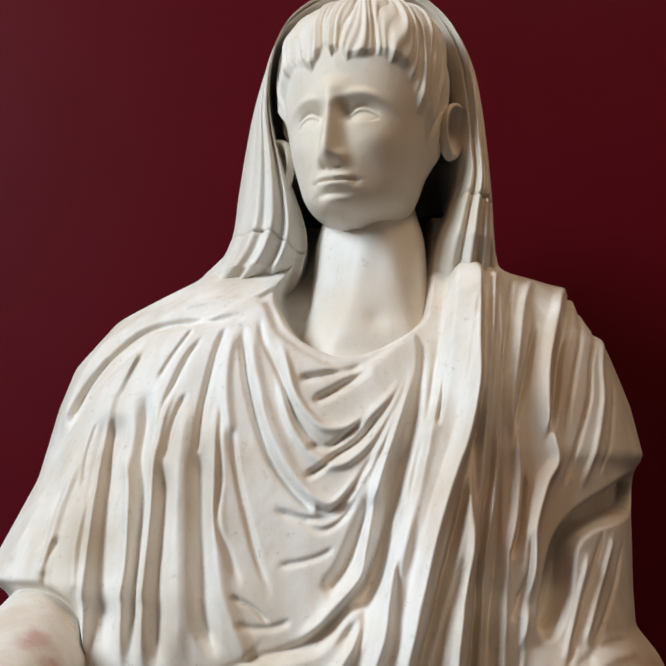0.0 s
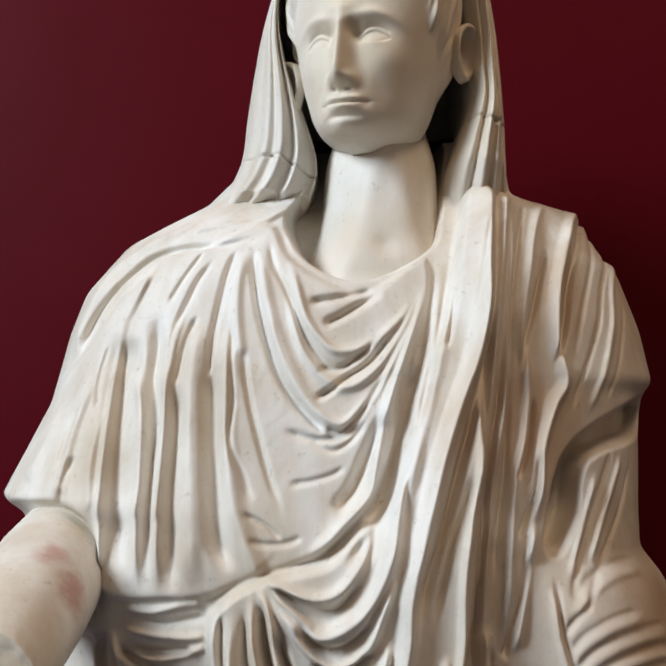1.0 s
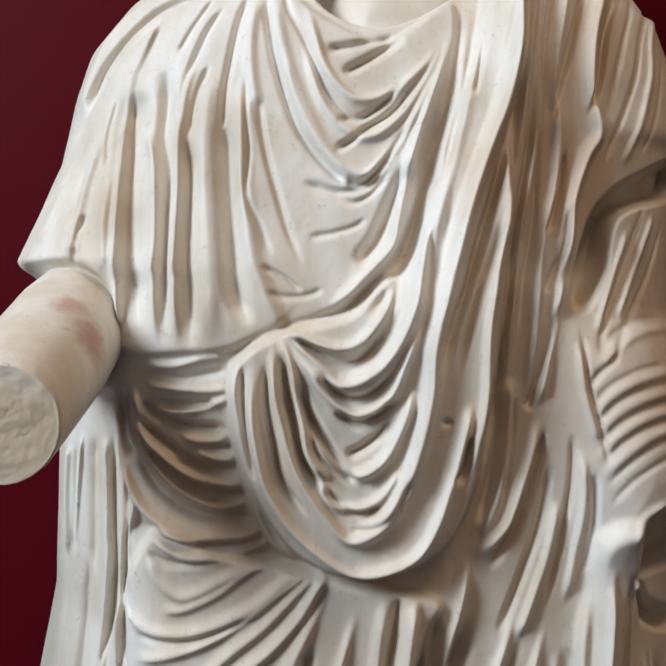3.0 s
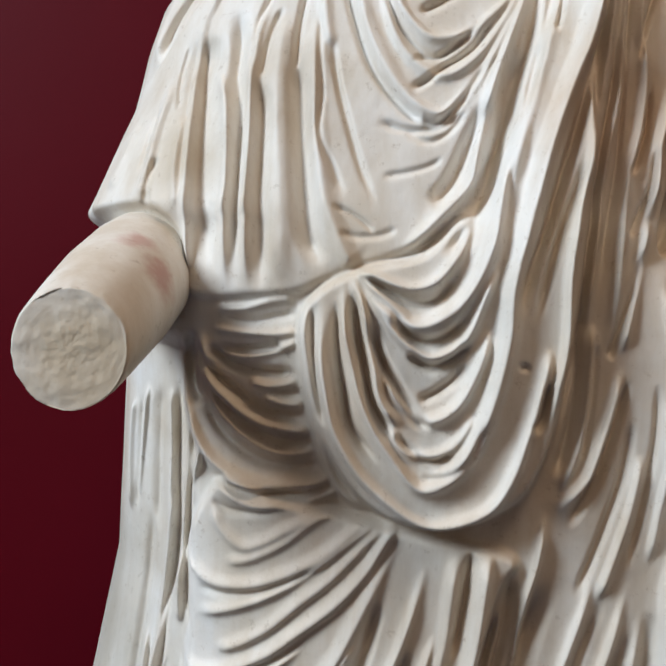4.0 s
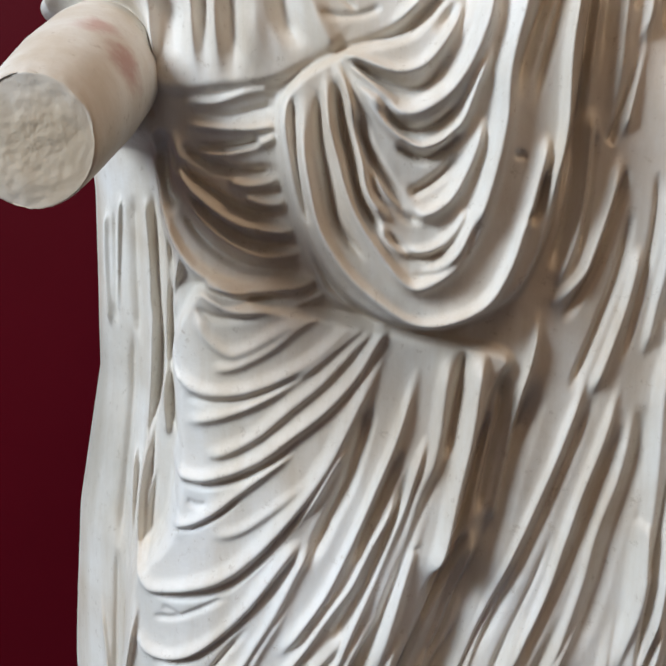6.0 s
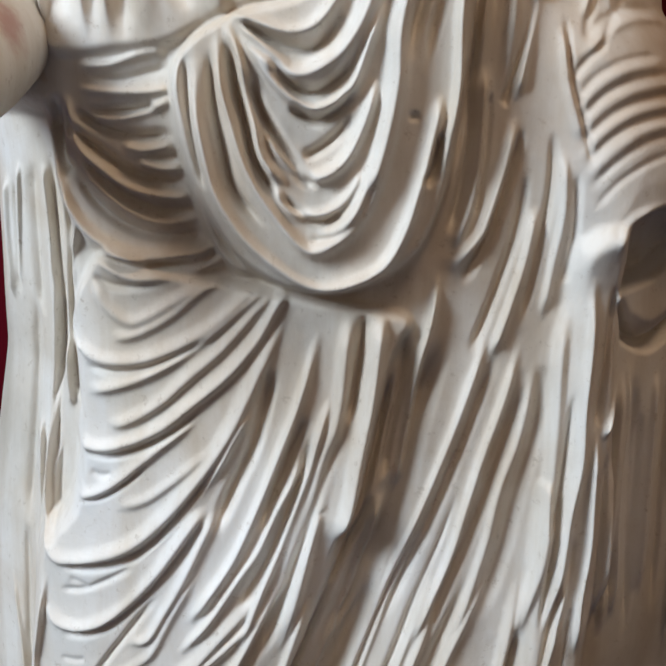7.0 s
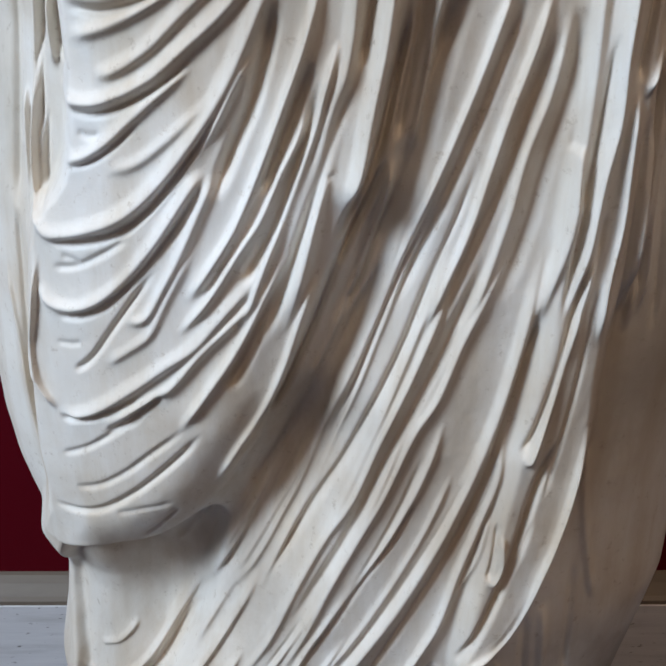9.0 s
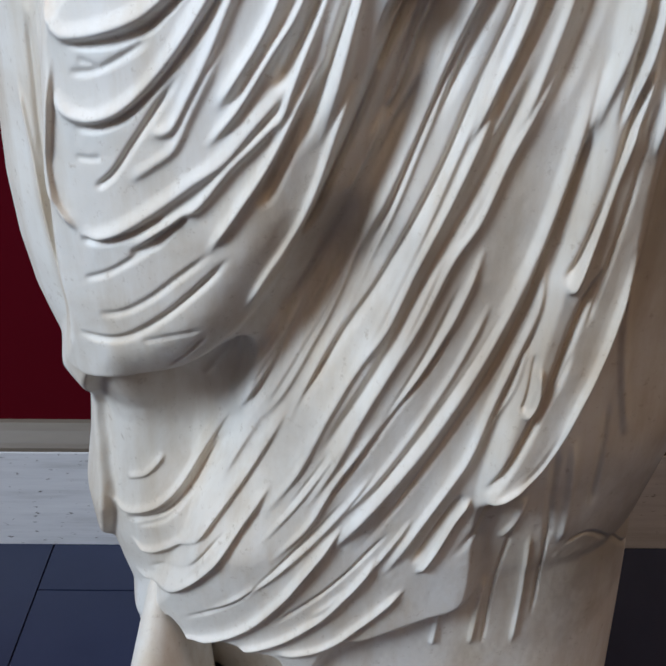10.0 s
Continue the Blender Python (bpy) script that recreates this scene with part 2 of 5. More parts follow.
def front(x, z):
    """Depth of the bare form, before its folds."""
    xl, xr, yf = np.interp(z, LEFT_Z, LEFT_X), np.interp(z, RIGHT_Z, RIGHT_X), np.interp(z, FRONT_Z, FRONT_Y)
    s = np.clip(np.abs((x - (xl + xr) / 2) / ((xr - xl) / 2)), 0, 1)
    return MID_Y + (yf - MID_Y) * (1 - s**SQUARE) ** (1 / SQUARE)


ROWS, COLS, BACK = 1280, 880, 70
BASE_Z, NECK_Z = 0.27, 2.36
HEIGHTS = np.linspace(BASE_Z, NECK_Z, ROWS)


def smoothed(a, n):
    k = np.ones(n) / n
    return np.convolve(np.pad(a, n // 2, mode="edge"), k, "valid")


SIDE_L = smoothed(np.interp(HEIGHTS, LEFT_Z, LEFT_X), 9)
SIDE_R = smoothed(np.interp(HEIGHTS, RIGHT_Z, RIGHT_X), 9)
SIDE_F = smoothed(np.interp(HEIGHTS, FRONT_Z, FRONT_Y), 41)
U = np.linspace(-1, 1, COLS)
ANGLE = np.arcsin(np.clip(1.25 * U - 0.25 * U**5, -1, 1))
MIDDLE, HALF = (SIDE_L + SIDE_R) / 2, (SIDE_R - SIDE_L) / 2
E = 2 / SQUARE
GX = MIDDLE[:, None] + HALF[:, None] * np.sin(ANGLE)[None]
GZ = np.repeat(HEIGHTS[:, None], COLS, 1)
GY = MID_Y + (SIDE_F[:, None] - MID_Y) * ((1 - np.abs(np.sin(ANGLE)) ** SQUARE) ** (1 / SQUARE))[None]
PROUD, FOLD, CUT = (np.zeros_like(GX) for _ in range(3))


def curve(points, n=8, closed=False):
    """A smooth line through the points."""
    p = np.array(points, float)
    q = np.concatenate([p[-1:], p, p[:2]]) if closed else np.concatenate([2 * p[:1] - p[1:2], p, 2 * p[-1:] - p[-2:-1]])
    t = np.linspace(0, 1, n, endpoint=False)[:, None]
    out = []
    for a, b, c, d in zip(q, q[1:], q[2:], q[3:]):
        out.append(0.5 * (2 * b + (c - a) * t + (2 * a - 5 * b + 4 * c - d) * t**2 + (3 * b - a - 3 * c + d) * t**3))
    return np.concatenate(out + [p[:1] if closed else p[-1:]])


def near(line, reach):
    """Grid points near a line: their mask, signed distance (right or above: plus) and place along it."""
    lo, hi = line.min(0) - reach, line.max(0) + reach
    mask = (GX > lo[0]) & (GX < hi[0]) & (GZ > lo[1]) & (GZ < hi[1])
    px, pz = GX[mask], GZ[mask]
    best, sign, along = np.full(px.shape, 9.0), np.ones(px.shape), np.zeros(px.shape)
    n = len(line) - 1
    for i in range(n):
        (ax, az), (bx, bz) = line[i], line[i + 1]
        dx, dz = bx - ax, bz - az
        ll = dx * dx + dz * dz + 1e-12
        u = np.clip(((px - ax) * dx + (pz - az) * dz) / ll, 0, 1)
        ex, ez = px - ax - u * dx, pz - az - u * dz
        d = ex * ex + ez * ez
        m = d < best
        best[m], along[m] = d[m], (i + u[m]) / n
        sign[m] = np.sign(ez * dx - ex * dz)[m]
    return mask, np.sqrt(best) * sign, along


def ends(t, soft=0.16):
    k = np.clip(np.minimum(t, 1 - t) / soft, 0, 1)
    return k * k * (3 - 2 * k)


def ridge(points, below, above, height):
    """A rounded fold along a line, with its own width on each side."""
    mask, d, t = near(curve(points), 3.4 * max(above, below))
    side = np.where(d > 0, above, below)
    r = np.abs(d) / side
    crest = (1 - np.clip(r / 1.3, 0, 1) ** 1.6) ** 1.8
    flank = (1 - np.clip(r / 3.4, 0, 1)) ** 1.7
    FOLD[mask] = np.maximum(FOLD[mask], height * (0.85 * crest + 0.42 * flank) * ends(t, 0.15))


def crease(points, width, depth):
    """A cut valley between folds."""
    mask, d, t = near(curve(points), 1.5 * width)
    r = np.clip(np.abs(d) / width / 1.3, 0, 1)
    CUT[mask] = np.minimum(CUT[mask], -depth * (1 - r**1.2) ** 1.6 * ends(t, 0.17))


def layer(points, edge, height):
    """A piece of cloth that lies proud of (or, minus, behind) the rest, within a closed line."""
    line = curve(points, 5, True)
    mask, d, t = near(line, edge)
    px, pz = GX[mask], GZ[mask]
    inside = np.zeros(px.shape, bool)
    for (ax, az), (bx, bz) in zip(line, line[1:]):
        if az != bz:
            inside ^= ((az > pz) != (bz > pz)) & (px < (bx - ax) * (pz - az) / (bz - az) + ax)
    k = np.clip(np.where(inside, 1, -1) * np.abs(d) / edge * 0.5 + 0.5, 0, 1)
    PROUD[mask] += height * k * k * (3 - 2 * k)


def swell(points, radius, height):
    x, z = points[0]
    PROUD[:] += height * np.exp(-((GX - x) ** 2 + (GZ - z) ** 2) / radius**2)


def rough_field(shape, step, seed):
    """Smooth random values over a grid."""
    rng = np.random.default_rng(seed)
    a = rng.normal(size=(shape[0] // step + 3, shape[1] // step + 3))
    u, v = np.arange(shape[0]) / step, np.arange(shape[1]) / step
    i, j = u.astype(int), v.astype(int)
    fu, fv = u - i, v - j
    fu, fv = (fu * fu * (3 - 2 * fu))[:, None], (fv * fv * (3 - 2 * fv))[None]
    return (a[i][:, j] * (1 - fu) + a[i + 1][:, j] * fu) * (1 - fv) + (a[i][:, j + 1] * (1 - fu) + a[i + 1][:, j + 1] * fu) * fv


# layers
layer([(-0.168, 0.948), (-0.149, 0.926), (-0.109, 0.93), (-0.073, 0.935), (-0.027, 0.949), (0.012, 0.976), (0.047, 1.014), (0.08, 1.066), (0.107, 1.124), (0.145, 1.212), (0.172, 1.276), (0.187, 1.329), (0.202, 1.373), (0.22, 1.458), (0.237, 1.524), (0.249, 1.556), (0.172, 1.572), (0.10, 1.588), (0.03, 1.598), (-0.045, 1.608), (-0.118, 1.414), (-0.142, 1.217), (-0.165, 1.043)], 0.0046, 0.017)
layer([(0.043, 1.778), (0.048, 1.73), (0.056, 1.691), (0.069, 1.655), (0.098, 1.612), (0.135, 1.588), (0.182, 1.581), (0.225, 1.594), (0.259, 1.621), (0.282, 1.677), (0.293, 1.746), (0.306, 1.839), (0.316, 1.94), (0.314, 2.015), (0.327, 2.109), (0.334, 2.176), (0.355, 2.283), (0.369, 2.391), (0.341, 2.387), (0.307, 2.217), (0.283, 2.108), (0.26, 2.024), (0.234, 1.937), (0.212, 1.889), (0.19, 1.874), (0.157, 1.84), (0.116, 1.829), (0.084, 1.819), (0.057, 1.802)], 0.0055, 0.028)
layer([(-0.269, 1.711), (-0.094, 1.75), (-0.081, 1.687), (-0.072, 1.581), (-0.078, 1.38), (-0.129, 1.302), (-0.148, 1.171), (-0.155, 1.063), (-0.166, 0.956), (-0.313, 0.768), (-0.378, 1.069), (-0.334, 1.383)], 0.012, -0.042)
layer([(0.42, 1.956), (0.463, 1.984), (0.536, 2.014), (0.523, 1.975), (0.44, 1.948), (0.419, 1.888), (0.4, 1.852), (0.386, 1.857), (0.399, 1.918)], 0.0064, -0.06)
layer([(0.404, 1.804), (0.505, 1.819), (0.574, 1.757), (0.623, 1.69), (0.601, 1.661), (0.45, 1.621), (0.417, 1.646), (0.405, 1.715)], 0.0552, 0.034)
layer([(0.41, 1.615), (0.45, 1.629), (0.457, 1.556), (0.457, 1.428), (0.464, 1.287), (0.44, 1.2), (0.436, 1.09), (0.426, 1), (0.396, 0.9), (0.355, 0.822), (0.31, 0.776), (0.314, 0.862), (0.337, 0.974), (0.354, 1.075), (0.371, 1.189), (0.382, 1.291), (0.388, 1.382), (0.396, 1.344), (0.404, 1.476), (0.406, 1.559)], 0.012, 0.02)
layer([(-0.138, 0.911), (-0.074, 0.924), (-0.019, 0.941), (0.021, 0.964), (0.037, 0.969), (0.04, 0.943), (0.026, 0.882), (0.006, 0.807), (-0.029, 0.726), (-0.074, 0.611), (-0.254, 0.321), (-0.172, 0.628), (-0.165, 0.732), (-0.165, 0.802)], 0.012, -0.035)
layer([(0.459, 1.601), (0.46, 1.629), (0.477, 1.646), (0.506, 1.65), (0.532, 1.637), (0.563, 1.611), (0.577, 1.568), (0.563, 1.54), (0.529, 1.523), (0.499, 1.509), (0.469, 1.526), (0.457, 1.564)], 0.0064, -0.064)
layer([(0.454, 1.556), (0.459, 1.427), (0.467, 1.287), (0.447, 1.2), (0.443, 1.089), (0.432, 0.996), (0.409, 0.92), (0.38, 0.842), (0.353, 0.806), (0.311, 0.769), (0.307, 0.604), (0.251, 0.564), (0.187, 0.528), (0.121, 0.484), (0.144, 0.266), (1.05, -0.145), (0.74, 1.015), (0.868, 1.378), (0.795, 1.523), (0.572, 1.586), (0.526, 1.543), (0.498, 1.527), (0.469, 1.54)], 0.012, -0.024)
layer([(0.341, 2.387), (0.408, 2.402), (0.379, 2.223), (0.358, 2.087), (0.336, 1.973), (0.312, 1.93), (0.318, 2.062), (0.313, 2.16)], 0.0276, 0.022)
layer([(-0.11, 0.462), (-0.064, 0.489), (-0.015, 0.498), (0.03, 0.488), (0.063, 0.459), (0.056, 0.253), (-0.207, -0.162)], 0.0046, -0.13)
layer([(-0.084, 1.92), (-0.078, 1.833), (-0.07, 1.797), (0.002, 1.798), (0.037, 1.802), (0.07, 1.817), (0.091, 1.826), (0.15, 1.85), (0.21, 1.92), (0.25, 2.05), (0.262, 2.165), (0.19, 2.12), (0.11, 2.16), (0.078, 2.21), (-0, 2.174), (-0.045, 2.159), (-0.08, 2.05)], 0.0046, 0.012)
layer([(-0.167, 2.001), (-0.204, 1.89), (-0.181, 1.885), (-0.13, 1.888), (-0.102, 1.876), (-0.085, 1.855), (-0.074, 1.833), (-0.077, 1.965), (-0.076, 2.07), (-0.053, 2.142), (-0.09, 2.107), (-0.128, 2.054)], 0.0046, 0.016)
layer([(0.104, 2.228), (0.112, 2.19), (0.128, 2.166), (0.152, 2.150), (0.179, 2.142), (0.205, 2.146), (0.234, 2.16), (0.262, 2.18), (0.279, 2.205), (0.292, 2.288), (0.288, 2.377), (0.138, 2.373), (0.128, 2.282)], 0.0045, -0.07)
layer([(0.458, 1.572), (0.499, 1.585), (0.523, 1.604), (0.572, 1.595), (0.574, 1.569), (0.559, 1.543), (0.527, 1.527), (0.497, 1.513), (0.471, 1.529), (0.459, 1.56)], 0.0074, 0.05)
layer([(0.516, 1.666), (0.551, 1.677), (0.571, 1.655), (0.622, 1.636), (0.612, 1.604), (0.563, 1.615), (0.538, 1.632), (0.519, 1.65)], 0.0046, 0.012)
layer([(0.209, 1.311), (0.188, 1.273), (0.136, 1.173), (0.083, 1.074), (0.025, 0.989), (-0.04, 0.942), (-0.077, 0.921), (-0.091, 0.842), (-0.043, 0.777), (0.028, 0.833), (0.101, 0.948), (0.16, 1.069), (0.201, 1.172), (0.23, 1.252), (0.232, 1.3)], 0.06, -0.03)
layer([(0.078, 1.049), (0.03, 0.989), (-0.03, 0.94), (-0.07, 0.917), (-0.08, 0.84), (-0.06, 0.771), (-0.027, 0.715), (0.043, 0.75), (0.108, 0.884), (0.155, 0.998), (0.173, 1.084), (0.131, 1.108)], 0.06, -0.036)
# cape over the shoulder
ridge([(0.027, 2.284), (0.002, 2.24), (-0.032, 2.207), (-0.072, 2.185), (-0.107, 2.157), (-0.128, 2.117), (-0.141, 2.077), (-0.145, 2.042)], 0.00602, 0.01032, 0.008)
crease([(0.083, 2.192), (0.031, 2.18), (-0.017, 2.179), (-0.057, 2.168), (-0.087, 2.142), (-0.111, 2.111), (-0.127, 2.08), (-0.137, 2.051)], 0.00688, 0.014)
ridge([(-0.071, 2.154), (-0.093, 2.129), (-0.112, 2.103), (-0.129, 2.07)], 0.00344, 0.00344, 0.005)
ridge([(0.104, 2.238), (0.067, 2.213), (0.018, 2.21), (-0.02, 2.2)], 0.00516, 0.00602, 0.007)
# sleeve folds
crease([(0.01, 2.174), (-0.006, 2.147), (-0.018, 2.124), (-0.026, 2.107)], 0.00344, 0.006)
crease([(0.023, 2.162), (0.007, 2.138), (-0.005, 2.108), (-0.015, 2.08), (-0.02, 2.047), (-0.022, 2.019)], 0.0043, 0.009)
crease([(0.009, 2.093), (-0, 2.07), (-0.006, 2.042), (-0.01, 2.014)], 0.00387, 0.008)
crease([(0.048, 2.175), (0.039, 2.148), (0.032, 2.107), (0.027, 2.069), (0.026, 2.041), (0.027, 2)], 0.00473, 0.01)
crease([(0.049, 2.088), (0.049, 2.046), (0.053, 2), (0.053, 1.956), (0.067, 1.922), (0.081, 1.892)], 0.00387, 0.007)
crease([(0.062, 2.055), (0.066, 2.023), (0.073, 1.992), (0.081, 1.965), (0.093, 1.926), (0.111, 1.884)], 0.00387, 0.008)
crease([(0.065, 2.18), (0.069, 2.142), (0.075, 2.107), (0.088, 2.06), (0.103, 2.023), (0.121, 1.997), (0.143, 1.975), (0.156, 1.967)], 0.00516, 0.013)
crease([(0.083, 2.185), (0.089, 2.158), (0.104, 2.127), (0.118, 2.093), (0.13, 2.065), (0.15, 2.042), (0.168, 2.036)], 0.00387, 0.009)
ridge([(0.056, 2.169), (0.052, 2.127), (0.054, 2.083), (0.062, 2.041)], 0.00774, 0.00688, 0.006)
ridge([(0.075, 2.18), (0.081, 2.132), (0.094, 2.083), (0.111, 2.042), (0.133, 2.001), (0.155, 1.975)], 0.00774, 0.00774, 0.006)
crease([(-0.068, 2.073), (-0.072, 2.035), (-0.071, 1.983), (-0.068, 1.929), (-0.062, 1.877), (-0.051, 1.808)], 0.02365, 0.015)
ridge([(-0.056, 2.029), (-0.046, 1.996), (-0.04, 1.955), (-0.037, 1.911), (-0.039, 1.877), (-0.035, 1.8)], 0.00602, 0.00516, 0.008)
crease([(-0.04, 2.1), (-0.035, 2.057), (-0.036, 2.019), (-0.029, 1.978), (-0.029, 1.929), (-0.028, 1.877), (-0.026, 1.801)], 0.01032, 0.015)
ridge([(-0.009, 2.104), (-0.018, 2.056), (-0.019, 2.009), (-0.017, 1.955), (-0.017, 1.92), (-0.018, 1.878), (-0.013, 1.797)], 0.00602, 0.00645, 0.009)
crease([(-0.01, 2.018), (-0.005, 1.978), (-0.005, 1.942), (-0.005, 1.899), (-0.001, 1.857), (0, 1.794)], 0.01118, 0.013)
ridge([(0.015, 2.088), (0.009, 2.032), (0.011, 1.964), (0.019, 1.895), (0.022, 1.794)], 0.01548, 0.01204, 0.006)
crease([(0.027, 2.046), (0.031, 1.996), (0.036, 1.943), (0.041, 1.896), (0.046, 1.858), (0.062, 1.825)], 0.01204, 0.016)
ridge([(0.047, 2.088), (0.046, 2.032), (0.047, 1.982), (0.054, 1.93), (0.064, 1.884), (0.083, 1.838), (0.095, 1.826)], 0.0086, 0.01118, 0.008)
crease([(-0.091, 2.065), (-0.099, 2.022), (-0.097, 1.984)], 0.00387, 0.005)
ridge([(-0.107, 2.022), (-0.121, 1.966), (-0.126, 1.919), (-0.13, 1.893)], 0.0086, 0.00688, 0.006)
crease([(-0.12, 1.994), (-0.13, 1.956), (-0.135, 1.92)], 0.00516, 0.006)
ridge([(-0.089, 1.983), (-0.094, 1.928), (-0.087, 1.88)], 0.00688, 0.00688, 0.005)
crease([(-0.116, 1.938), (-0.125, 1.91), (-0.124, 1.884)], 0.00602, 0.008)
ridge([(-0.149, 1.982), (-0.163, 1.939), (-0.177, 1.906)], 0.00602, 0.00774, 0.005)
# folds under the neckline
crease([(0.129, 2.109), (0.153, 2.113), (0.18, 2.119), (0.207, 2.126)], 0.00516, 0.012)
crease([(0.145, 2.083), (0.167, 2.094), (0.189, 2.109), (0.212, 2.126)], 0.00602, 0.013)
ridge([(0.107, 2.163), (0.117, 2.127), (0.129, 2.089), (0.15, 2.061), (0.168, 2.054), (0.198, 2.062), (0.225, 2.086), (0.248, 2.115)], 0.00516, 0.00516, 0.008)
crease([(0.141, 2.035), (0.155, 2.035), (0.17, 2.037), (0.189, 2.052), (0.212, 2.076)], 0.0043, 0.011)
crease([(0.138, 2.002), (0.155, 2.011), (0.172, 2.025), (0.198, 2.043), (0.22, 2.072)], 0.0043, 0.012)
crease([(0.147, 1.975), (0.164, 1.967), (0.177, 1.976), (0.198, 2.003), (0.218, 2.035)], 0.0043, 0.012)
ridge([(0.08, 2.153), (0.092, 2.083), (0.111, 2.033), (0.138, 1.993), (0.168, 1.976), (0.19, 1.994), (0.211, 2.021), (0.238, 2.077), (0.257, 2.125)], 0.0043, 0.00516, 0.008)
ridge([(0.104, 2.132), (0.123, 2.06), (0.15, 2.024), (0.177, 2.016), (0.207, 2.039), (0.234, 2.081), (0.252, 2.12)], 0.0043, 0.00473, 0.007)
crease([(0.108, 1.97), (0.13, 1.962), (0.151, 1.96), (0.173, 1.965), (0.19, 1.98)], 0.00387, 0.009)
crease([(0.114, 1.914), (0.135, 1.917), (0.156, 1.923), (0.173, 1.932)], 0.00301, 0.006)
crease([(0.126, 1.966), (0.156, 1.949), (0.177, 1.958), (0.194, 1.98)], 0.00344, 0.007)
crease([(0.074, 1.859), (0.095, 1.855), (0.116, 1.857), (0.132, 1.864)], 0.00301, 0.006)
crease([(0.069, 1.884), (0.09, 1.876), (0.111, 1.859)], 0.00301, 0.006)
# fan of folds from the far shoulder
ridge([(0.262, 2.135), (0.243, 2.077), (0.224, 2.021), (0.211, 1.976), (0.203, 1.933), (0.199, 1.907), (0.178, 1.882), (0.157, 1.86), (0.133, 1.839)], 0.00602, 0.00516, 0.013)
crease([(0.218, 1.994), (0.199, 1.95), (0.182, 1.911), (0.161, 1.885)], 0.01032, 0.017)
crease([(0.247, 2.049), (0.235, 2.004), (0.224, 1.951), (0.212, 1.899), (0.195, 1.861), (0.17, 1.836)], 0.01204, 0.018)
ridge([(0.285, 2.189), (0.272, 2.106), (0.262, 2.045), (0.248, 1.995), (0.241, 1.951), (0.231, 1.908), (0.224, 1.866), (0.208, 1.82), (0.188, 1.79), (0.159, 1.773), (0.134, 1.777), (0.113, 1.793), (0.093, 1.82)], 0.0086, 0.0086, 0.016)
crease([(0.269, 2.059), (0.259, 2.022), (0.246, 1.968), (0.235, 1.925), (0.231, 1.882), (0.224, 1.841)], 0.00602, 0.014)
ridge([(0.356, 2.293), (0.335, 2.187), (0.325, 2.113), (0.309, 2.051), (0.292, 2.005), (0.274, 1.952), (0.26, 1.9), (0.249, 1.858), (0.238, 1.808), (0.236, 1.766), (0.227, 1.72), (0.215, 1.682), (0.195, 1.644), (0.162, 1.623), (0.132, 1.63)], 0.01118, 0.0086, 0.018)
crease([(0.298, 2.163), (0.29, 2.116), (0.283, 2.078), (0.278, 2.059)], 0.00344, 0.011)
crease([(0.338, 2.224), (0.327, 2.178), (0.32, 2.143), (0.31, 2.093)], 0.00258, 0.006)
crease([(0.329, 2.094), (0.318, 2.042), (0.308, 2.006), (0.294, 1.952), (0.278, 1.9), (0.266, 1.858), (0.252, 1.816), (0.244, 1.779)], 0.00602, 0.02)
# upright folds beside it
ridge([(0.398, 2.34), (0.365, 2.248), (0.342, 2.134), (0.329, 2.052), (0.318, 1.988), (0.306, 1.927), (0.297, 1.875), (0.29, 1.821), (0.289, 1.758), (0.281, 1.716), (0.276, 1.679)], 0.00516, 0.00516, 0.012)
crease([(0.336, 2.109), (0.324, 2.038), (0.314, 1.97), (0.302, 1.918), (0.284, 1.871), (0.269, 1.816), (0.261, 1.775)], 0.00516, 0.012)
ridge([(0.372, 2.238), (0.362, 2.189), (0.349, 2.086), (0.342, 2.007), (0.326, 1.927), (0.321, 1.876), (0.314, 1.817), (0.31, 1.767)], 0.0043, 0.0043, 0.008)
crease([(0.34, 2.095), (0.335, 2.016), (0.324, 1.949), (0.317, 1.884), (0.309, 1.829), (0.306, 1.779), (0.296, 1.725), (0.286, 1.679)], 0.0043, 0.015)
crease([(0.4, 2.27), (0.377, 2.208), (0.359, 2.135), (0.35, 2.062), (0.346, 2.007), (0.34, 1.927), (0.329, 1.863), (0.322, 1.8)], 0.00387, 0.012)
ridge([(0.447, 2.313), (0.401, 2.219), (0.38, 2.147), (0.365, 2.077), (0.37, 2.026), (0.364, 1.972), (0.351, 1.919), (0.344, 1.859), (0.34, 1.809), (0.334, 1.742)], 0.00774, 0.00602, 0.012)
crease([(0.413, 2.198), (0.398, 2.154), (0.381, 2.102), (0.368, 2.063), (0.364, 2.033)], 0.00387, 0.015)
crease([(0.377, 2.018), (0.371, 1.972), (0.361, 1.937), (0.352, 1.921)], 0.00387, 0.013)
ridge([(0.502, 2.314), (0.457, 2.234), (0.421, 2.152), (0.408, 2.075), (0.416, 2.029), (0.4, 2.001), (0.384, 1.955), (0.379, 1.911), (0.367, 1.863)], 0.00946, 0.00602, 0.014)
crease([(0.516, 2.303), (0.472, 2.226), (0.437, 2.154), (0.419, 2.086), (0.401, 2.037)], 0.00473, 0.019)
crease([(0.38, 1.955), (0.374, 1.911), (0.359, 1.876), (0.351, 1.863)], 0.00387, 0.013)
ridge([(0.373, 1.885), (0.358, 1.817), (0.345, 1.75)], 0.00602, 0.0043, 0.01)
crease([(0.367, 1.855), (0.351, 1.8), (0.338, 1.758), (0.334, 1.746)], 0.00387, 0.014)
crease([(0.526, 2.286), (0.485, 2.211), (0.448, 2.119), (0.426, 2.048)], 0.00344, 0.006)
crease([(0.543, 2.247), (0.488, 2.165), (0.465, 2.096), (0.436, 2.03), (0.42, 1.993)], 0.00344, 0.006)
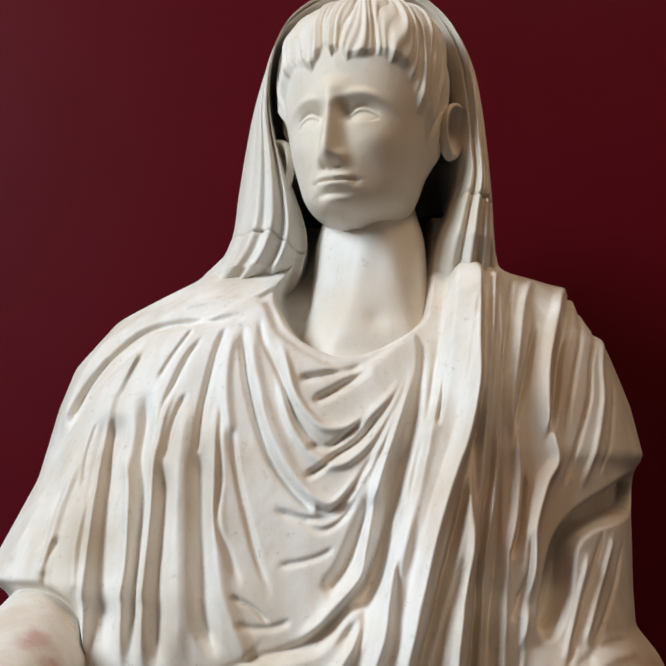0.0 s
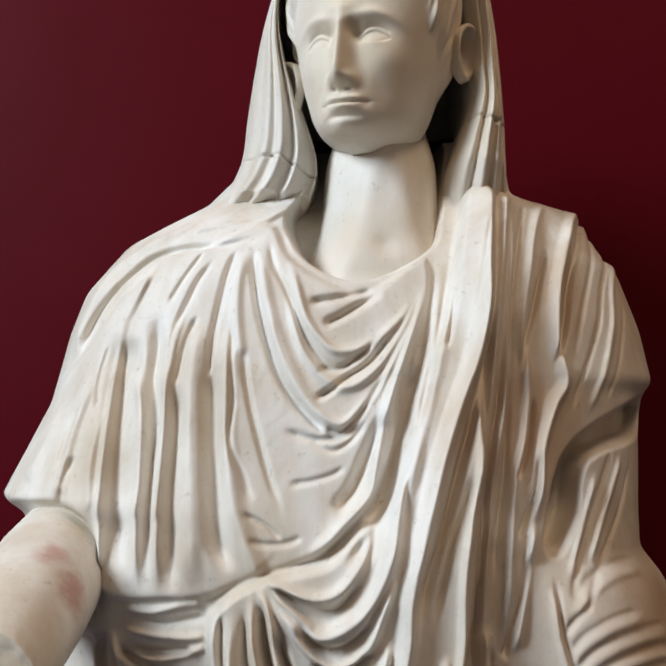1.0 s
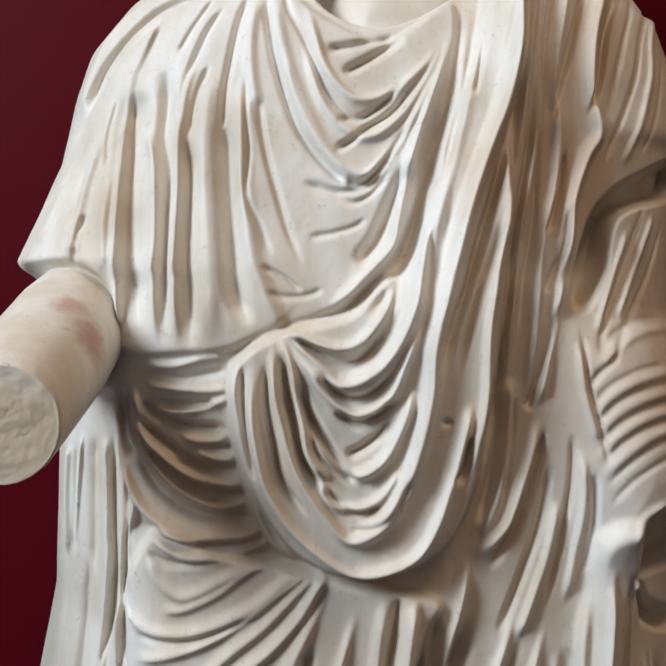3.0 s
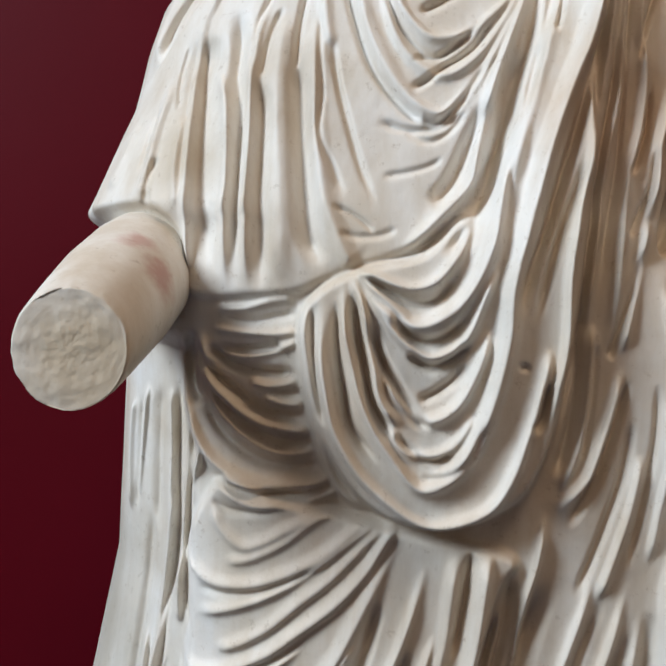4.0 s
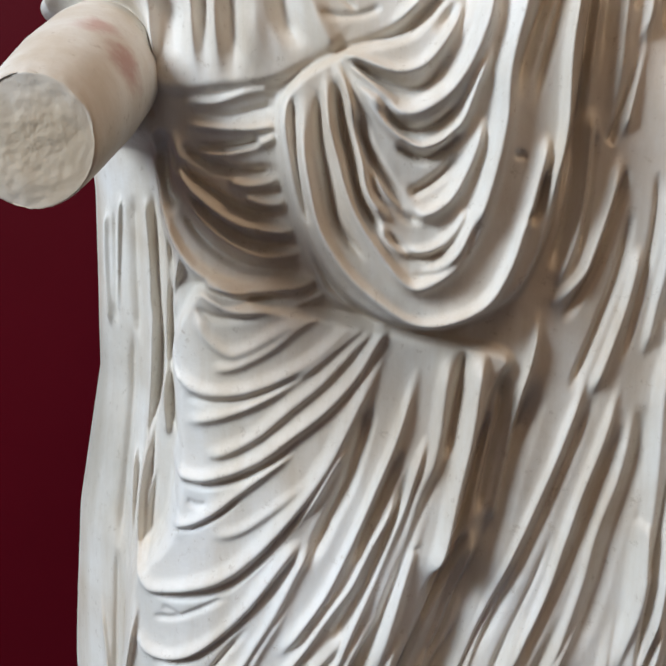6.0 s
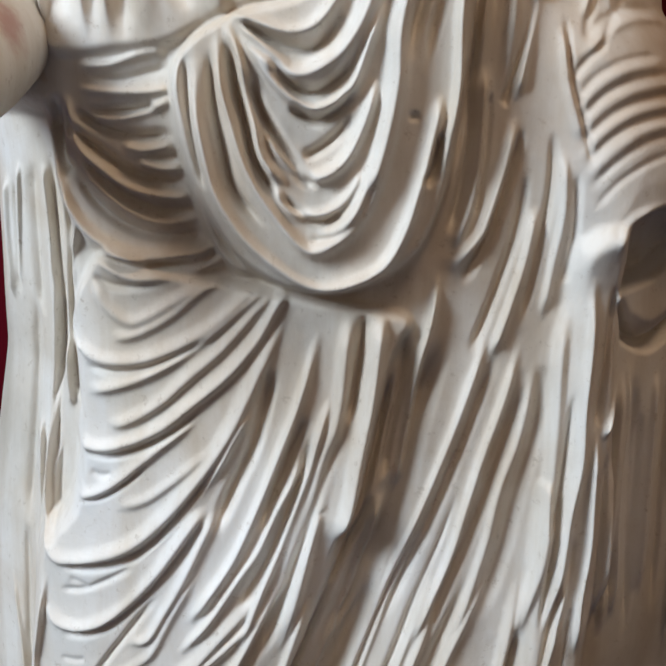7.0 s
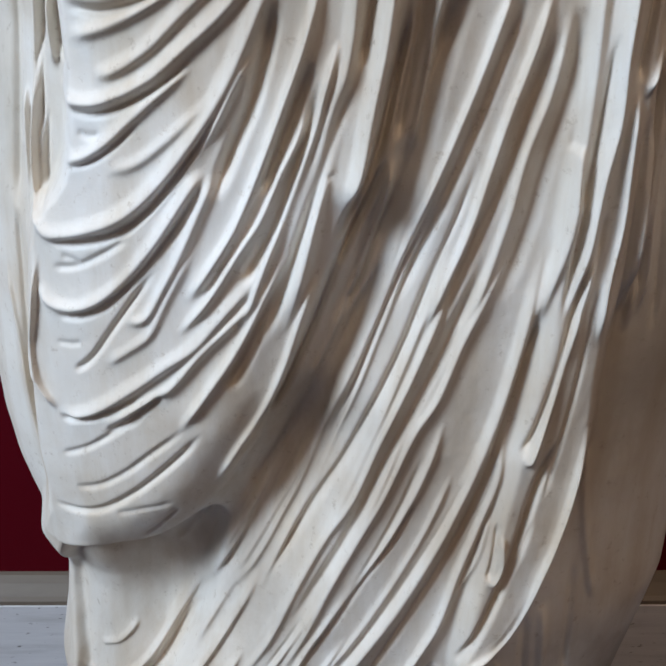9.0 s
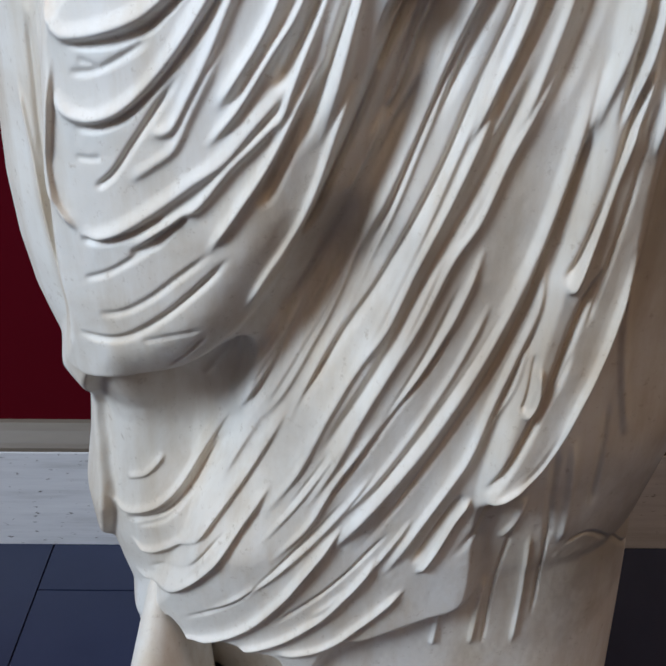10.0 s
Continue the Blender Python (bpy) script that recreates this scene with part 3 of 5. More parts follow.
ridge([(0.549, 2.242), (0.503, 2.164), (0.487, 2.099), (0.463, 2.033), (0.441, 1.994)], 0.00516, 0.00516, 0.005)
crease([(0.513, 2.133), (0.492, 2.06), (0.47, 2.01)], 0.00301, 0.005)
# bent arm
crease([(0.39, 1.763), (0.407, 1.785), (0.428, 1.804)], 0.00387, 0.0065)
crease([(0.395, 1.745), (0.415, 1.771), (0.446, 1.786), (0.49, 1.792)], 0.00301, 0.0039)
crease([(0.397, 1.726), (0.419, 1.752), (0.45, 1.768), (0.494, 1.775), (0.518, 1.774)], 0.00301, 0.0039)
crease([(0.401, 1.707), (0.424, 1.733), (0.455, 1.749), (0.499, 1.756), (0.527, 1.751)], 0.00301, 0.0039)
crease([(0.406, 1.689), (0.428, 1.715), (0.459, 1.732), (0.503, 1.738), (0.538, 1.733)], 0.00301, 0.0039)
crease([(0.411, 1.67), (0.437, 1.696), (0.468, 1.714), (0.507, 1.72), (0.548, 1.712)], 0.00301, 0.0039)
crease([(0.415, 1.65), (0.442, 1.68), (0.478, 1.699), (0.518, 1.704), (0.553, 1.698)], 0.00301, 0.0039)
ridge([(0.397, 1.735), (0.417, 1.761), (0.448, 1.777), (0.492, 1.784)], 0.0043, 0.0043, 0.0026)
ridge([(0.399, 1.717), (0.422, 1.743), (0.452, 1.758), (0.497, 1.765), (0.523, 1.763)], 0.0043, 0.0043, 0.0026)
ridge([(0.404, 1.698), (0.426, 1.724), (0.457, 1.74), (0.501, 1.747), (0.533, 1.742)], 0.0043, 0.0043, 0.0026)
ridge([(0.408, 1.679), (0.433, 1.705), (0.464, 1.723), (0.505, 1.729), (0.543, 1.722)], 0.0043, 0.0043, 0.0026)
ridge([(0.44, 1.61), (0.454, 1.641), (0.484, 1.65), (0.513, 1.645), (0.54, 1.627), (0.569, 1.614)], 0.0043, 0.00688, 0.0065)
crease([(0.476, 1.96), (0.45, 1.904), (0.42, 1.842), (0.403, 1.8)], 0.00344, 0.007)
crease([(0.505, 1.943), (0.481, 1.886), (0.44, 1.829), (0.418, 1.795)], 0.00344, 0.007)
ridge([(0.489, 1.951), (0.462, 1.895), (0.43, 1.833)], 0.0043, 0.0043, 0.006)
ridge([(0.451, 1.931), (0.426, 1.872), (0.406, 1.821)], 0.0043, 0.0043, 0.006)
crease([(0.39, 1.829), (0.394, 1.779), (0.407, 1.732), (0.416, 1.69)], 0.00344, 0.006)
ridge([(0.385, 1.817), (0.391, 1.762), (0.405, 1.716)], 0.00387, 0.00387, 0.005)
crease([(0.403, 1.8), (0.424, 1.821), (0.458, 1.835), (0.5, 1.837)], 0.00301, 0.006)
ridge([(0.405, 1.787), (0.428, 1.81), (0.462, 1.824), (0.506, 1.826)], 0.00387, 0.00387, 0.004)
# waist band
ridge([(-0.051, 1.785), (-0.019, 1.784), (0.011, 1.792), (0.037, 1.795)], 0.00344, 0.0043, 0.008)
crease([(-0.042, 1.776), (-0.01, 1.772), (0.016, 1.777), (0.037, 1.782)], 0.00387, 0.009)
ridge([(-0.051, 1.765), (-0.019, 1.761), (0.012, 1.76), (0.04, 1.763)], 0.00344, 0.0043, 0.008)
crease([(-0.046, 1.746), (-0.019, 1.744), (0.012, 1.747), (0.02, 1.752)], 0.00473, 0.014)
ridge([(-0.042, 1.74), (-0.01, 1.738), (0.021, 1.746), (0.04, 1.755)], 0.00301, 0.00387, 0.008)
crease([(-0.056, 1.747), (-0.032, 1.732), (-0.001, 1.723), (0.04, 1.723)], 0.00602, 0.017)
ridge([(-0.01, 1.714), (0.012, 1.709), (0.04, 1.715)], 0.0043, 0.00516, 0.01)
crease([(0.008, 1.704), (0.025, 1.705), (0.043, 1.706)], 0.00258, 0.006)
ridge([(0.004, 1.7), (0.026, 1.693), (0.047, 1.694)], 0.00387, 0.00516, 0.01)
crease([(-0.07, 1.755), (-0.056, 1.726), (-0.028, 1.706), (0.004, 1.687), (0.047, 1.681)], 0.00645, 0.017)
ridge([(-0.063, 1.764), (-0.055, 1.721), (-0.032, 1.693), (-0, 1.674), (0.035, 1.668), (0.056, 1.669)], 0.0043, 0.00516, 0.012)
crease([(-0.046, 1.7), (-0.018, 1.677), (0.018, 1.658), (0.06, 1.659)], 0.00387, 0.009)
ridge([(-0.055, 1.713), (-0.041, 1.683), (-0.009, 1.656), (0.026, 1.644), (0.065, 1.651)], 0.00387, 0.0043, 0.009)
crease([(-0.06, 1.69), (-0.036, 1.658), (0, 1.636), (0.035, 1.632), (0.065, 1.636)], 0.00473, 0.012)
crease([(-0.074, 1.763), (-0.076, 1.732), (-0.072, 1.702), (-0.06, 1.686)], 0.00946, 0.024)
ridge([(-0.085, 1.767), (-0.089, 1.731), (-0.082, 1.696), (-0.069, 1.663), (-0.045, 1.631), (-0.008, 1.614), (0.027, 1.613), (0.061, 1.619), (0.078, 1.628)], 0.00516, 0.00688, 0.015)
crease([(-0.054, 1.622), (-0.021, 1.608), (0.014, 1.605), (0.053, 1.614)], 0.00387, 0.008)
ridge([(-0.044, 1.614), (-0.012, 1.596), (0.023, 1.593), (0.061, 1.604), (0.087, 1.616)], 0.00516, 0.00602, 0.009)
# sling
ridge([(0.041, 1.795), (0.044, 1.745), (0.051, 1.698), (0.063, 1.657), (0.082, 1.616), (0.117, 1.588)], 0.00516, 0.00516, 0.011)
crease([(0.054, 1.795), (0.054, 1.753), (0.06, 1.707), (0.069, 1.674)], 0.00516, 0.012)
ridge([(0.067, 1.8), (0.063, 1.75), (0.068, 1.712), (0.077, 1.674), (0.099, 1.637), (0.129, 1.609), (0.162, 1.589), (0.192, 1.59), (0.225, 1.607), (0.245, 1.641), (0.257, 1.683), (0.268, 1.725)], 0.00516, 0.00602, 0.012)
crease([(0.077, 1.796), (0.078, 1.754), (0.085, 1.712), (0.094, 1.675), (0.12, 1.642)], 0.00516, 0.014)
ridge([(0.085, 1.817), (0.084, 1.775), (0.093, 1.734), (0.106, 1.692), (0.128, 1.655), (0.158, 1.622), (0.187, 1.631), (0.211, 1.661), (0.227, 1.703), (0.236, 1.758)], 0.00516, 0.00516, 0.013)
crease([(0.094, 1.809), (0.096, 1.772), (0.103, 1.738), (0.114, 1.697), (0.136, 1.664)], 0.00559, 0.016)
ridge([(0.091, 1.817), (0.105, 1.776), (0.114, 1.734), (0.119, 1.705), (0.14, 1.676)], 0.00602, 0.00516, 0.013)
crease([(0.105, 1.78), (0.118, 1.743), (0.135, 1.714), (0.152, 1.689), (0.169, 1.679)], 0.00688, 0.019)
ridge([(0.114, 1.743), (0.135, 1.706), (0.161, 1.685), (0.19, 1.698), (0.21, 1.736), (0.221, 1.778)], 0.00387, 0.00688, 0.013)
crease([(0.154, 1.704), (0.168, 1.71), (0.185, 1.723), (0.197, 1.74)], 0.0043, 0.013)
ridge([(0.104, 1.813), (0.126, 1.772), (0.151, 1.748), (0.172, 1.744), (0.197, 1.761), (0.213, 1.799), (0.229, 1.841)], 0.00344, 0.00688, 0.014)
crease([(0.143, 1.748), (0.164, 1.735), (0.185, 1.742), (0.201, 1.759)], 0.00516, 0.018)
ridge([(0.096, 1.82), (0.125, 1.793), (0.155, 1.769), (0.18, 1.773), (0.204, 1.799)], 0.00344, 0.00688, 0.012)
crease([(0.125, 1.787), (0.151, 1.761), (0.176, 1.762), (0.2, 1.784)], 0.00473, 0.016)
crease([(0.1, 1.82), (0.125, 1.804), (0.15, 1.794), (0.171, 1.798), (0.191, 1.824)], 0.00516, 0.017)
ridge([(0.091, 1.824), (0.116, 1.814), (0.146, 1.806), (0.171, 1.815), (0.191, 1.844), (0.203, 1.882)], 0.00344, 0.00602, 0.012)
ridge([(0.119, 1.693), (0.144, 1.656), (0.174, 1.654), (0.194, 1.669), (0.21, 1.699)], 0.00344, 0.00602, 0.01)
crease([(0.127, 1.676), (0.157, 1.651), (0.174, 1.648), (0.19, 1.657)], 0.0043, 0.012)
crease([(0.153, 1.629), (0.182, 1.635), (0.203, 1.653), (0.219, 1.69)], 0.00387, 0.011)
ridge([(0.276, 1.758), (0.265, 1.708), (0.253, 1.662), (0.241, 1.624)], 0.00602, 0.0043, 0.01)
crease([(0.275, 1.725), (0.269, 1.691), (0.261, 1.679)], 0.0043, 0.014)
crease([(0.246, 1.736), (0.251, 1.738), (0.256, 1.737)], 0.00215, 0.011)
# cloth falling behind
ridge([(-0.162, 1.685), (-0.165, 1.615), (-0.164, 1.546)], 0.0043, 0.0043, 0.009)
crease([(-0.15, 1.689), (-0.152, 1.619), (-0.154, 1.55)], 0.00516, 0.009)
ridge([(-0.14, 1.7), (-0.146, 1.635), (-0.153, 1.56)], 0.00387, 0.00387, 0.009)
crease([(-0.122, 1.699), (-0.123, 1.627), (-0.123, 1.533)], 0.00946, 0.01)
ridge([(-0.108, 1.697), (-0.104, 1.631), (-0.106, 1.538)], 0.00344, 0.00344, 0.008)
crease([(-0.097, 1.708), (-0.097, 1.632), (-0.093, 1.541)], 0.00602, 0.009)
ridge([(-0.09, 1.749), (-0.086, 1.7), (-0.081, 1.657), (-0.083, 1.613), (-0.087, 1.542)], 0.0043, 0.0043, 0.012)
crease([(-0.078, 1.662), (-0.072, 1.623), (-0.077, 1.588), (-0.077, 1.544)], 0.0043, 0.012)
ridge([(-0.068, 1.667), (-0.061, 1.638), (-0.072, 1.597), (-0.069, 1.546)], 0.00387, 0.00387, 0.012)
ridge([(-0.083, 1.612), (-0.086, 1.55), (-0.088, 1.486), (-0.086, 1.448)], 0.00344, 0.00387, 0.012)
ridge([(-0.101, 1.611), (-0.105, 1.527), (-0.114, 1.439), (-0.122, 1.371), (-0.122, 1.326), (-0.105, 1.302)], 0.00387, 0.00387, 0.013)
crease([(-0.092, 1.591), (-0.097, 1.507), (-0.104, 1.441), (-0.112, 1.382)], 0.0043, 0.01)
ridge([(-0.067, 1.613), (-0.072, 1.572), (-0.071, 1.535), (-0.058, 1.519)], 0.00344, 0.00344, 0.01)
crease([(-0.075, 1.596), (-0.08, 1.538), (-0.077, 1.475), (-0.067, 1.45)], 0.00516, 0.01)
crease([(-0.1, 1.415), (-0.109, 1.352), (-0.107, 1.316)], 0.0043, 0.009)
ridge([(-0.13, 1.436), (-0.135, 1.369), (-0.138, 1.3), (-0.147, 1.171)], 0.00344, 0.00344, 0.01)
crease([(-0.13, 1.566), (-0.135, 1.479), (-0.146, 1.388), (-0.158, 1.294)], 0.0086, 0.01)
ridge([(-0.143, 1.31), (-0.144, 1.241), (-0.145, 1.165), (-0.131, 1.131)], 0.00344, 0.00344, 0.011)
ridge([(-0.117, 1.286), (-0.132, 1.213), (-0.139, 1.176), (-0.135, 1.14), (-0.115, 1.111)], 0.00344, 0.00387, 0.01)
ridge([(-0.187, 1.239), (-0.18, 1.165), (-0.175, 1.069), (-0.164, 0.99)], 0.0043, 0.0043, 0.007)
crease([(-0.159, 1.307), (-0.163, 1.237), (-0.168, 1.146), (-0.163, 1.047)], 0.00602, 0.008)
# thigh
crease([(-0.046, 1.596), (-0.027, 1.587), (-0.002, 1.586), (0.03, 1.593), (0.058, 1.601)], 0.0043, 0.008)
ridge([(-0.044, 1.594), (-0.037, 1.57), (-0.013, 1.551), (0.008, 1.556), (0.037, 1.573), (0.07, 1.593)], 0.00344, 0.00946, 0.0048)
ridge([(-0.031, 1.534), (-0.005, 1.539), (0.029, 1.557), (0.058, 1.581), (0.086, 1.597)], 0.00301, 0.0086, 0.0048)
ridge([(-0.073, 1.535), (-0.054, 1.517), (-0.032, 1.511), (0.002, 1.515), (0.039, 1.53), (0.072, 1.551), (0.101, 1.577), (0.117, 1.591)], 0.00344, 0.01032, 0.0064)
crease([(-0.059, 1.509), (-0.033, 1.503), (0.001, 1.508), (0.039, 1.524), (0.068, 1.541)], 0.00344, 0.008)
ridge([(-0.061, 1.481), (-0.034, 1.485), (0.001, 1.498), (0.039, 1.52), (0.072, 1.545), (0.105, 1.573), (0.124, 1.589)], 0.00301, 0.00946, 0.0064)
ridge([(-0.041, 1.449), (-0.019, 1.452), (0.016, 1.473), (0.046, 1.5), (0.079, 1.529), (0.112, 1.566), (0.132, 1.585)], 0.00301, 0.00946, 0.0064)
ridge([(-0.087, 1.443), (-0.069, 1.428), (-0.046, 1.424), (-0.02, 1.431), (0.015, 1.448), (0.049, 1.475), (0.083, 1.504), (0.111, 1.537), (0.132, 1.573), (0.142, 1.581)], 0.00344, 0.00946, 0.008)
crease([(-0.069, 1.42), (-0.042, 1.417), (-0.011, 1.426), (0.023, 1.444), (0.053, 1.466)], 0.00387, 0.009)
crease([(-0.059, 1.401), (-0.048, 1.397), (-0.037, 1.399)], 0.00258, 0.006)
crease([(-0.083, 1.427), (-0.075, 1.397), (-0.065, 1.383)], 0.00258, 0.005)
ridge([(-0.082, 1.37), (-0.058, 1.375), (-0.031, 1.391), (-0.003, 1.415), (0.027, 1.44), (0.053, 1.462)], 0.00301, 0.0086, 0.0056)
crease([(-0.079, 1.368), (-0.054, 1.372), (-0.026, 1.389), (0.001, 1.413)], 0.00301, 0.006)
ridge([(-0.037, 1.364), (-0.006, 1.373), (0.021, 1.392), (0.051, 1.417), (0.076, 1.441), (0.102, 1.48)], 0.00344, 0.00774, 0.004)
ridge([(-0.123, 1.335), (-0.114, 1.31), (-0.096, 1.299), (-0.062, 1.307), (-0.026, 1.322), (0.006, 1.347), (0.037, 1.38), (0.063, 1.415), (0.085, 1.45), (0.102, 1.484), (0.123, 1.529), (0.144, 1.577)], 0.00387, 0.01118, 0.008)
crease([(-0.106, 1.295), (-0.077, 1.296), (-0.04, 1.305), (-0.008, 1.321), (0.019, 1.348), (0.045, 1.38), (0.072, 1.416)], 0.00559, 0.012)
ridge([(-0.027, 1.302), (0.01, 1.334), (0.041, 1.371), (0.067, 1.407), (0.089, 1.446), (0.104, 1.471)], 0.00301, 0.00387, 0.0072)
crease([(-0.103, 1.268), (-0.074, 1.273), (-0.045, 1.288), (-0.018, 1.305)], 0.00301, 0.006)
crease([(-0.09, 1.282), (-0.078, 1.279), (-0.069, 1.277)], 0.00215, 0.005)
ridge([(-0.119, 1.257), (-0.113, 1.234), (-0.091, 1.227), (-0.063, 1.234), (-0.029, 1.257), (-0.001, 1.288), (0.022, 1.321), (0.044, 1.353), (0.058, 1.372)], 0.00387, 0.00946, 0.008)
crease([(-0.107, 1.219), (-0.082, 1.221), (-0.054, 1.233), (-0.025, 1.258), (0.003, 1.288), (0.03, 1.321), (0.053, 1.358)], 0.00473, 0.011)
ridge([(-0.032, 1.219), (-0.009, 1.226), (0.01, 1.256), (0.029, 1.289), (0.052, 1.336), (0.07, 1.372)], 0.00344, 0.00602, 0.0064)
crease([(-0.091, 1.16), (-0.069, 1.178), (-0.043, 1.213), (0.005, 1.277)], 0.00301, 0.009)
crease([(-0.107, 1.19), (-0.091, 1.19), (-0.078, 1.193)], 0.00215, 0.005)
ridge([(-0.056, 1.171), (-0.028, 1.191), (-0.006, 1.209), (0.013, 1.244), (0.047, 1.304)], 0.00301, 0.00688, 0.004)
ridge([(0.169, 1.553), (0.148, 1.48), (0.127, 1.425), (0.105, 1.37), (0.081, 1.318), (0.054, 1.276), (0.031, 1.243)], 0.00387, 0.00516, 0.0096)
crease([(0.123, 1.513), (0.114, 1.471), (0.101, 1.429), (0.083, 1.39), (0.061, 1.34)], 0.00774, 0.014)
crease([(0.154, 1.467), (0.137, 1.42), (0.12, 1.381), (0.107, 1.346)], 0.00602, 0.013)
ridge([(0.153, 1.429), (0.141, 1.399), (0.124, 1.368), (0.106, 1.328), (0.084, 1.295), (0.053, 1.248), (0.016, 1.204)], 0.00344, 0.0043, 0.0088)
crease([(0.162, 1.45), (0.144, 1.39), (0.123, 1.332), (0.101, 1.291), (0.083, 1.263)], 0.00645, 0.012)
ridge([(0.182, 1.496), (0.165, 1.442), (0.153, 1.403), (0.14, 1.368), (0.123, 1.323), (0.1, 1.263), (0.077, 1.201)], 0.00387, 0.0043, 0.0088)
crease([(0.186, 1.454), (0.173, 1.411), (0.161, 1.368), (0.143, 1.314), (0.121, 1.254), (0.099, 1.201)], 0.00602, 0.012)
ridge([(0.198, 1.569), (0.192, 1.525), (0.186, 1.471), (0.173, 1.416), (0.16, 1.354), (0.143, 1.277), (0.12, 1.201)], 0.0086, 0.00602, 0.0088)
crease([(0.158, 1.362), (0.164, 1.366), (0.17, 1.365)], 0.00215, 0.008)
ridge([(-0.115, 1.111), (-0.092, 1.108), (-0.062, 1.124), (-0.024, 1.151), (0.007, 1.175), (0.038, 1.198), (0.072, 1.237), (0.125, 1.296)], 0.00344, 0.01032, 0.0072)
crease([(-0.116, 1.104), (-0.092, 1.105), (-0.059, 1.118), (-0.016, 1.145)], 0.00387, 0.01)
ridge([(-0.065, 1.1), (-0.027, 1.128), (0.01, 1.153), (0.041, 1.19), (0.071, 1.22), (0.131, 1.281)], 0.00344, 0.00602, 0.0072)
crease([(-0.066, 1.093), (-0.028, 1.118), (0.005, 1.149)], 0.00344, 0.009)
ridge([(0.014, 1.103), (0.047, 1.15), (0.077, 1.195), (0.107, 1.249), (0.139, 1.308)], 0.00387, 0.00516, 0.008)
crease([(0.067, 1.151), (0.089, 1.195), (0.111, 1.245), (0.136, 1.304)], 0.00688, 0.012)
ridge([(0.043, 1.025), (0.071, 1.076), (0.098, 1.119), (0.12, 1.169), (0.137, 1.221), (0.157, 1.281)], 0.00602, 0.00516, 0.008)
crease([(-0.139, 0.989), (-0.11, 0.988), (-0.079, 0.997), (-0.038, 1.026), (0.007, 1.068), (0.039, 1.104)], 0.00344, 0.009)
crease([(-0.121, 1.057), (-0.088, 1.072), (-0.052, 1.097), (-0.019, 1.119)], 0.00258, 0.007)
crease([(-0.11, 1.018), (-0.08, 1.027), (-0.049, 1.047), (-0.015, 1.076), (0.023, 1.108)], 0.00301, 0.006)
crease([(-0.043, 0.955), (-0.02, 0.976), (0.006, 1.006)], 0.00258, 0.007)
crease([(-0.065, 0.994), (-0.031, 1.005), (0.002, 1.014)], 0.00215, 0.004)
# folds below the sling
ridge([(0.279, 1.6), (0.271, 1.552), (0.261, 1.511), (0.252, 1.453), (0.245, 1.41), (0.239, 1.375)], 0.0043, 0.0043, 0.014)
crease([(0.251, 1.544), (0.244, 1.487), (0.234, 1.432), (0.228, 1.389)], 0.00559, 0.015)
ridge([(0.227, 1.569), (0.222, 1.524), (0.216, 1.475), (0.206, 1.424), (0.196, 1.367), (0.185, 1.331)], 0.01032, 0.00602, 0.014)
crease([(0.238, 1.508), (0.228, 1.462), (0.218, 1.415), (0.206, 1.371), (0.189, 1.336), (0.172, 1.3)], 0.00516, 0.02)
crease([(0.21, 1.565), (0.204, 1.516), (0.194, 1.454)], 0.00516, 0.012)
ridge([(0.226, 1.38), (0.218, 1.34), (0.206, 1.304), (0.193, 1.262), (0.18, 1.229)], 0.0043, 0.0043, 0.013)
crease([(0.218, 1.38), (0.202, 1.34), (0.185, 1.304), (0.168, 1.267)], 0.00516, 0.016)
crease([(0.281, 1.536), (0.266, 1.487), (0.254, 1.44), (0.243, 1.388), (0.227, 1.34), (0.206, 1.29), (0.189, 1.243), (0.167, 1.201)], 0.01462, 0.02)
ridge([(0.346, 1.739), (0.335, 1.691), (0.321, 1.645), (0.314, 1.63), (0.287, 1.598)], 0.00516, 0.00602, 0.011)
crease([(0.354, 1.731), (0.34, 1.679), (0.322, 1.626), (0.299, 1.584)], 0.00516, 0.013)
crease([(0.302, 1.793), (0.304, 1.728), (0.297, 1.672), (0.287, 1.631)], 0.00516, 0.014)
ridge([(0.317, 1.782), (0.315, 1.728), (0.309, 1.672), (0.291, 1.615)], 0.0043, 0.0043, 0.009)
crease([(0.322, 1.764), (0.319, 1.709), (0.311, 1.646)], 0.00344, 0.008)
crease([(0.359, 1.69), (0.349, 1.633), (0.331, 1.575), (0.309, 1.515)], 0.00516, 0.01)
ridge([(0.368, 1.66), (0.358, 1.606), (0.344, 1.559), (0.329, 1.514)], 0.0043, 0.00516, 0.008)
crease([(0.381, 1.727), (0.38, 1.671), (0.37, 1.606), (0.357, 1.542)], 0.0043, 0.008)
ridge([(0.39, 1.709), (0.392, 1.652), (0.386, 1.605), (0.377, 1.549)], 0.0043, 0.00516, 0.006)
crease([(0.403, 1.69), (0.404, 1.628), (0.396, 1.581)], 0.0043, 0.007)
# long slanting folds of the skirt
ridge([(0.328, 1.543), (0.31, 1.486), (0.291, 1.431), (0.268, 1.37), (0.248, 1.321), (0.227, 1.266), (0.202, 1.2)], 0.003289, 0.004386, 0.00792)
crease([(0.337, 1.522), (0.315, 1.46), (0.296, 1.405), (0.272, 1.343), (0.248, 1.284), (0.223, 1.219)], 0.00602, 0.0096)
ridge([(0.359, 1.534), (0.343, 1.472), (0.325, 1.417), (0.31, 1.364), (0.294, 1.306), (0.274, 1.255), (0.253, 1.199)], 0.003655, 0.005117, 0.00864)
crease([(0.363, 1.492), (0.345, 1.433), (0.33, 1.377), (0.311, 1.324), (0.291, 1.273), (0.271, 1.212)], 0.00688, 0.0088)
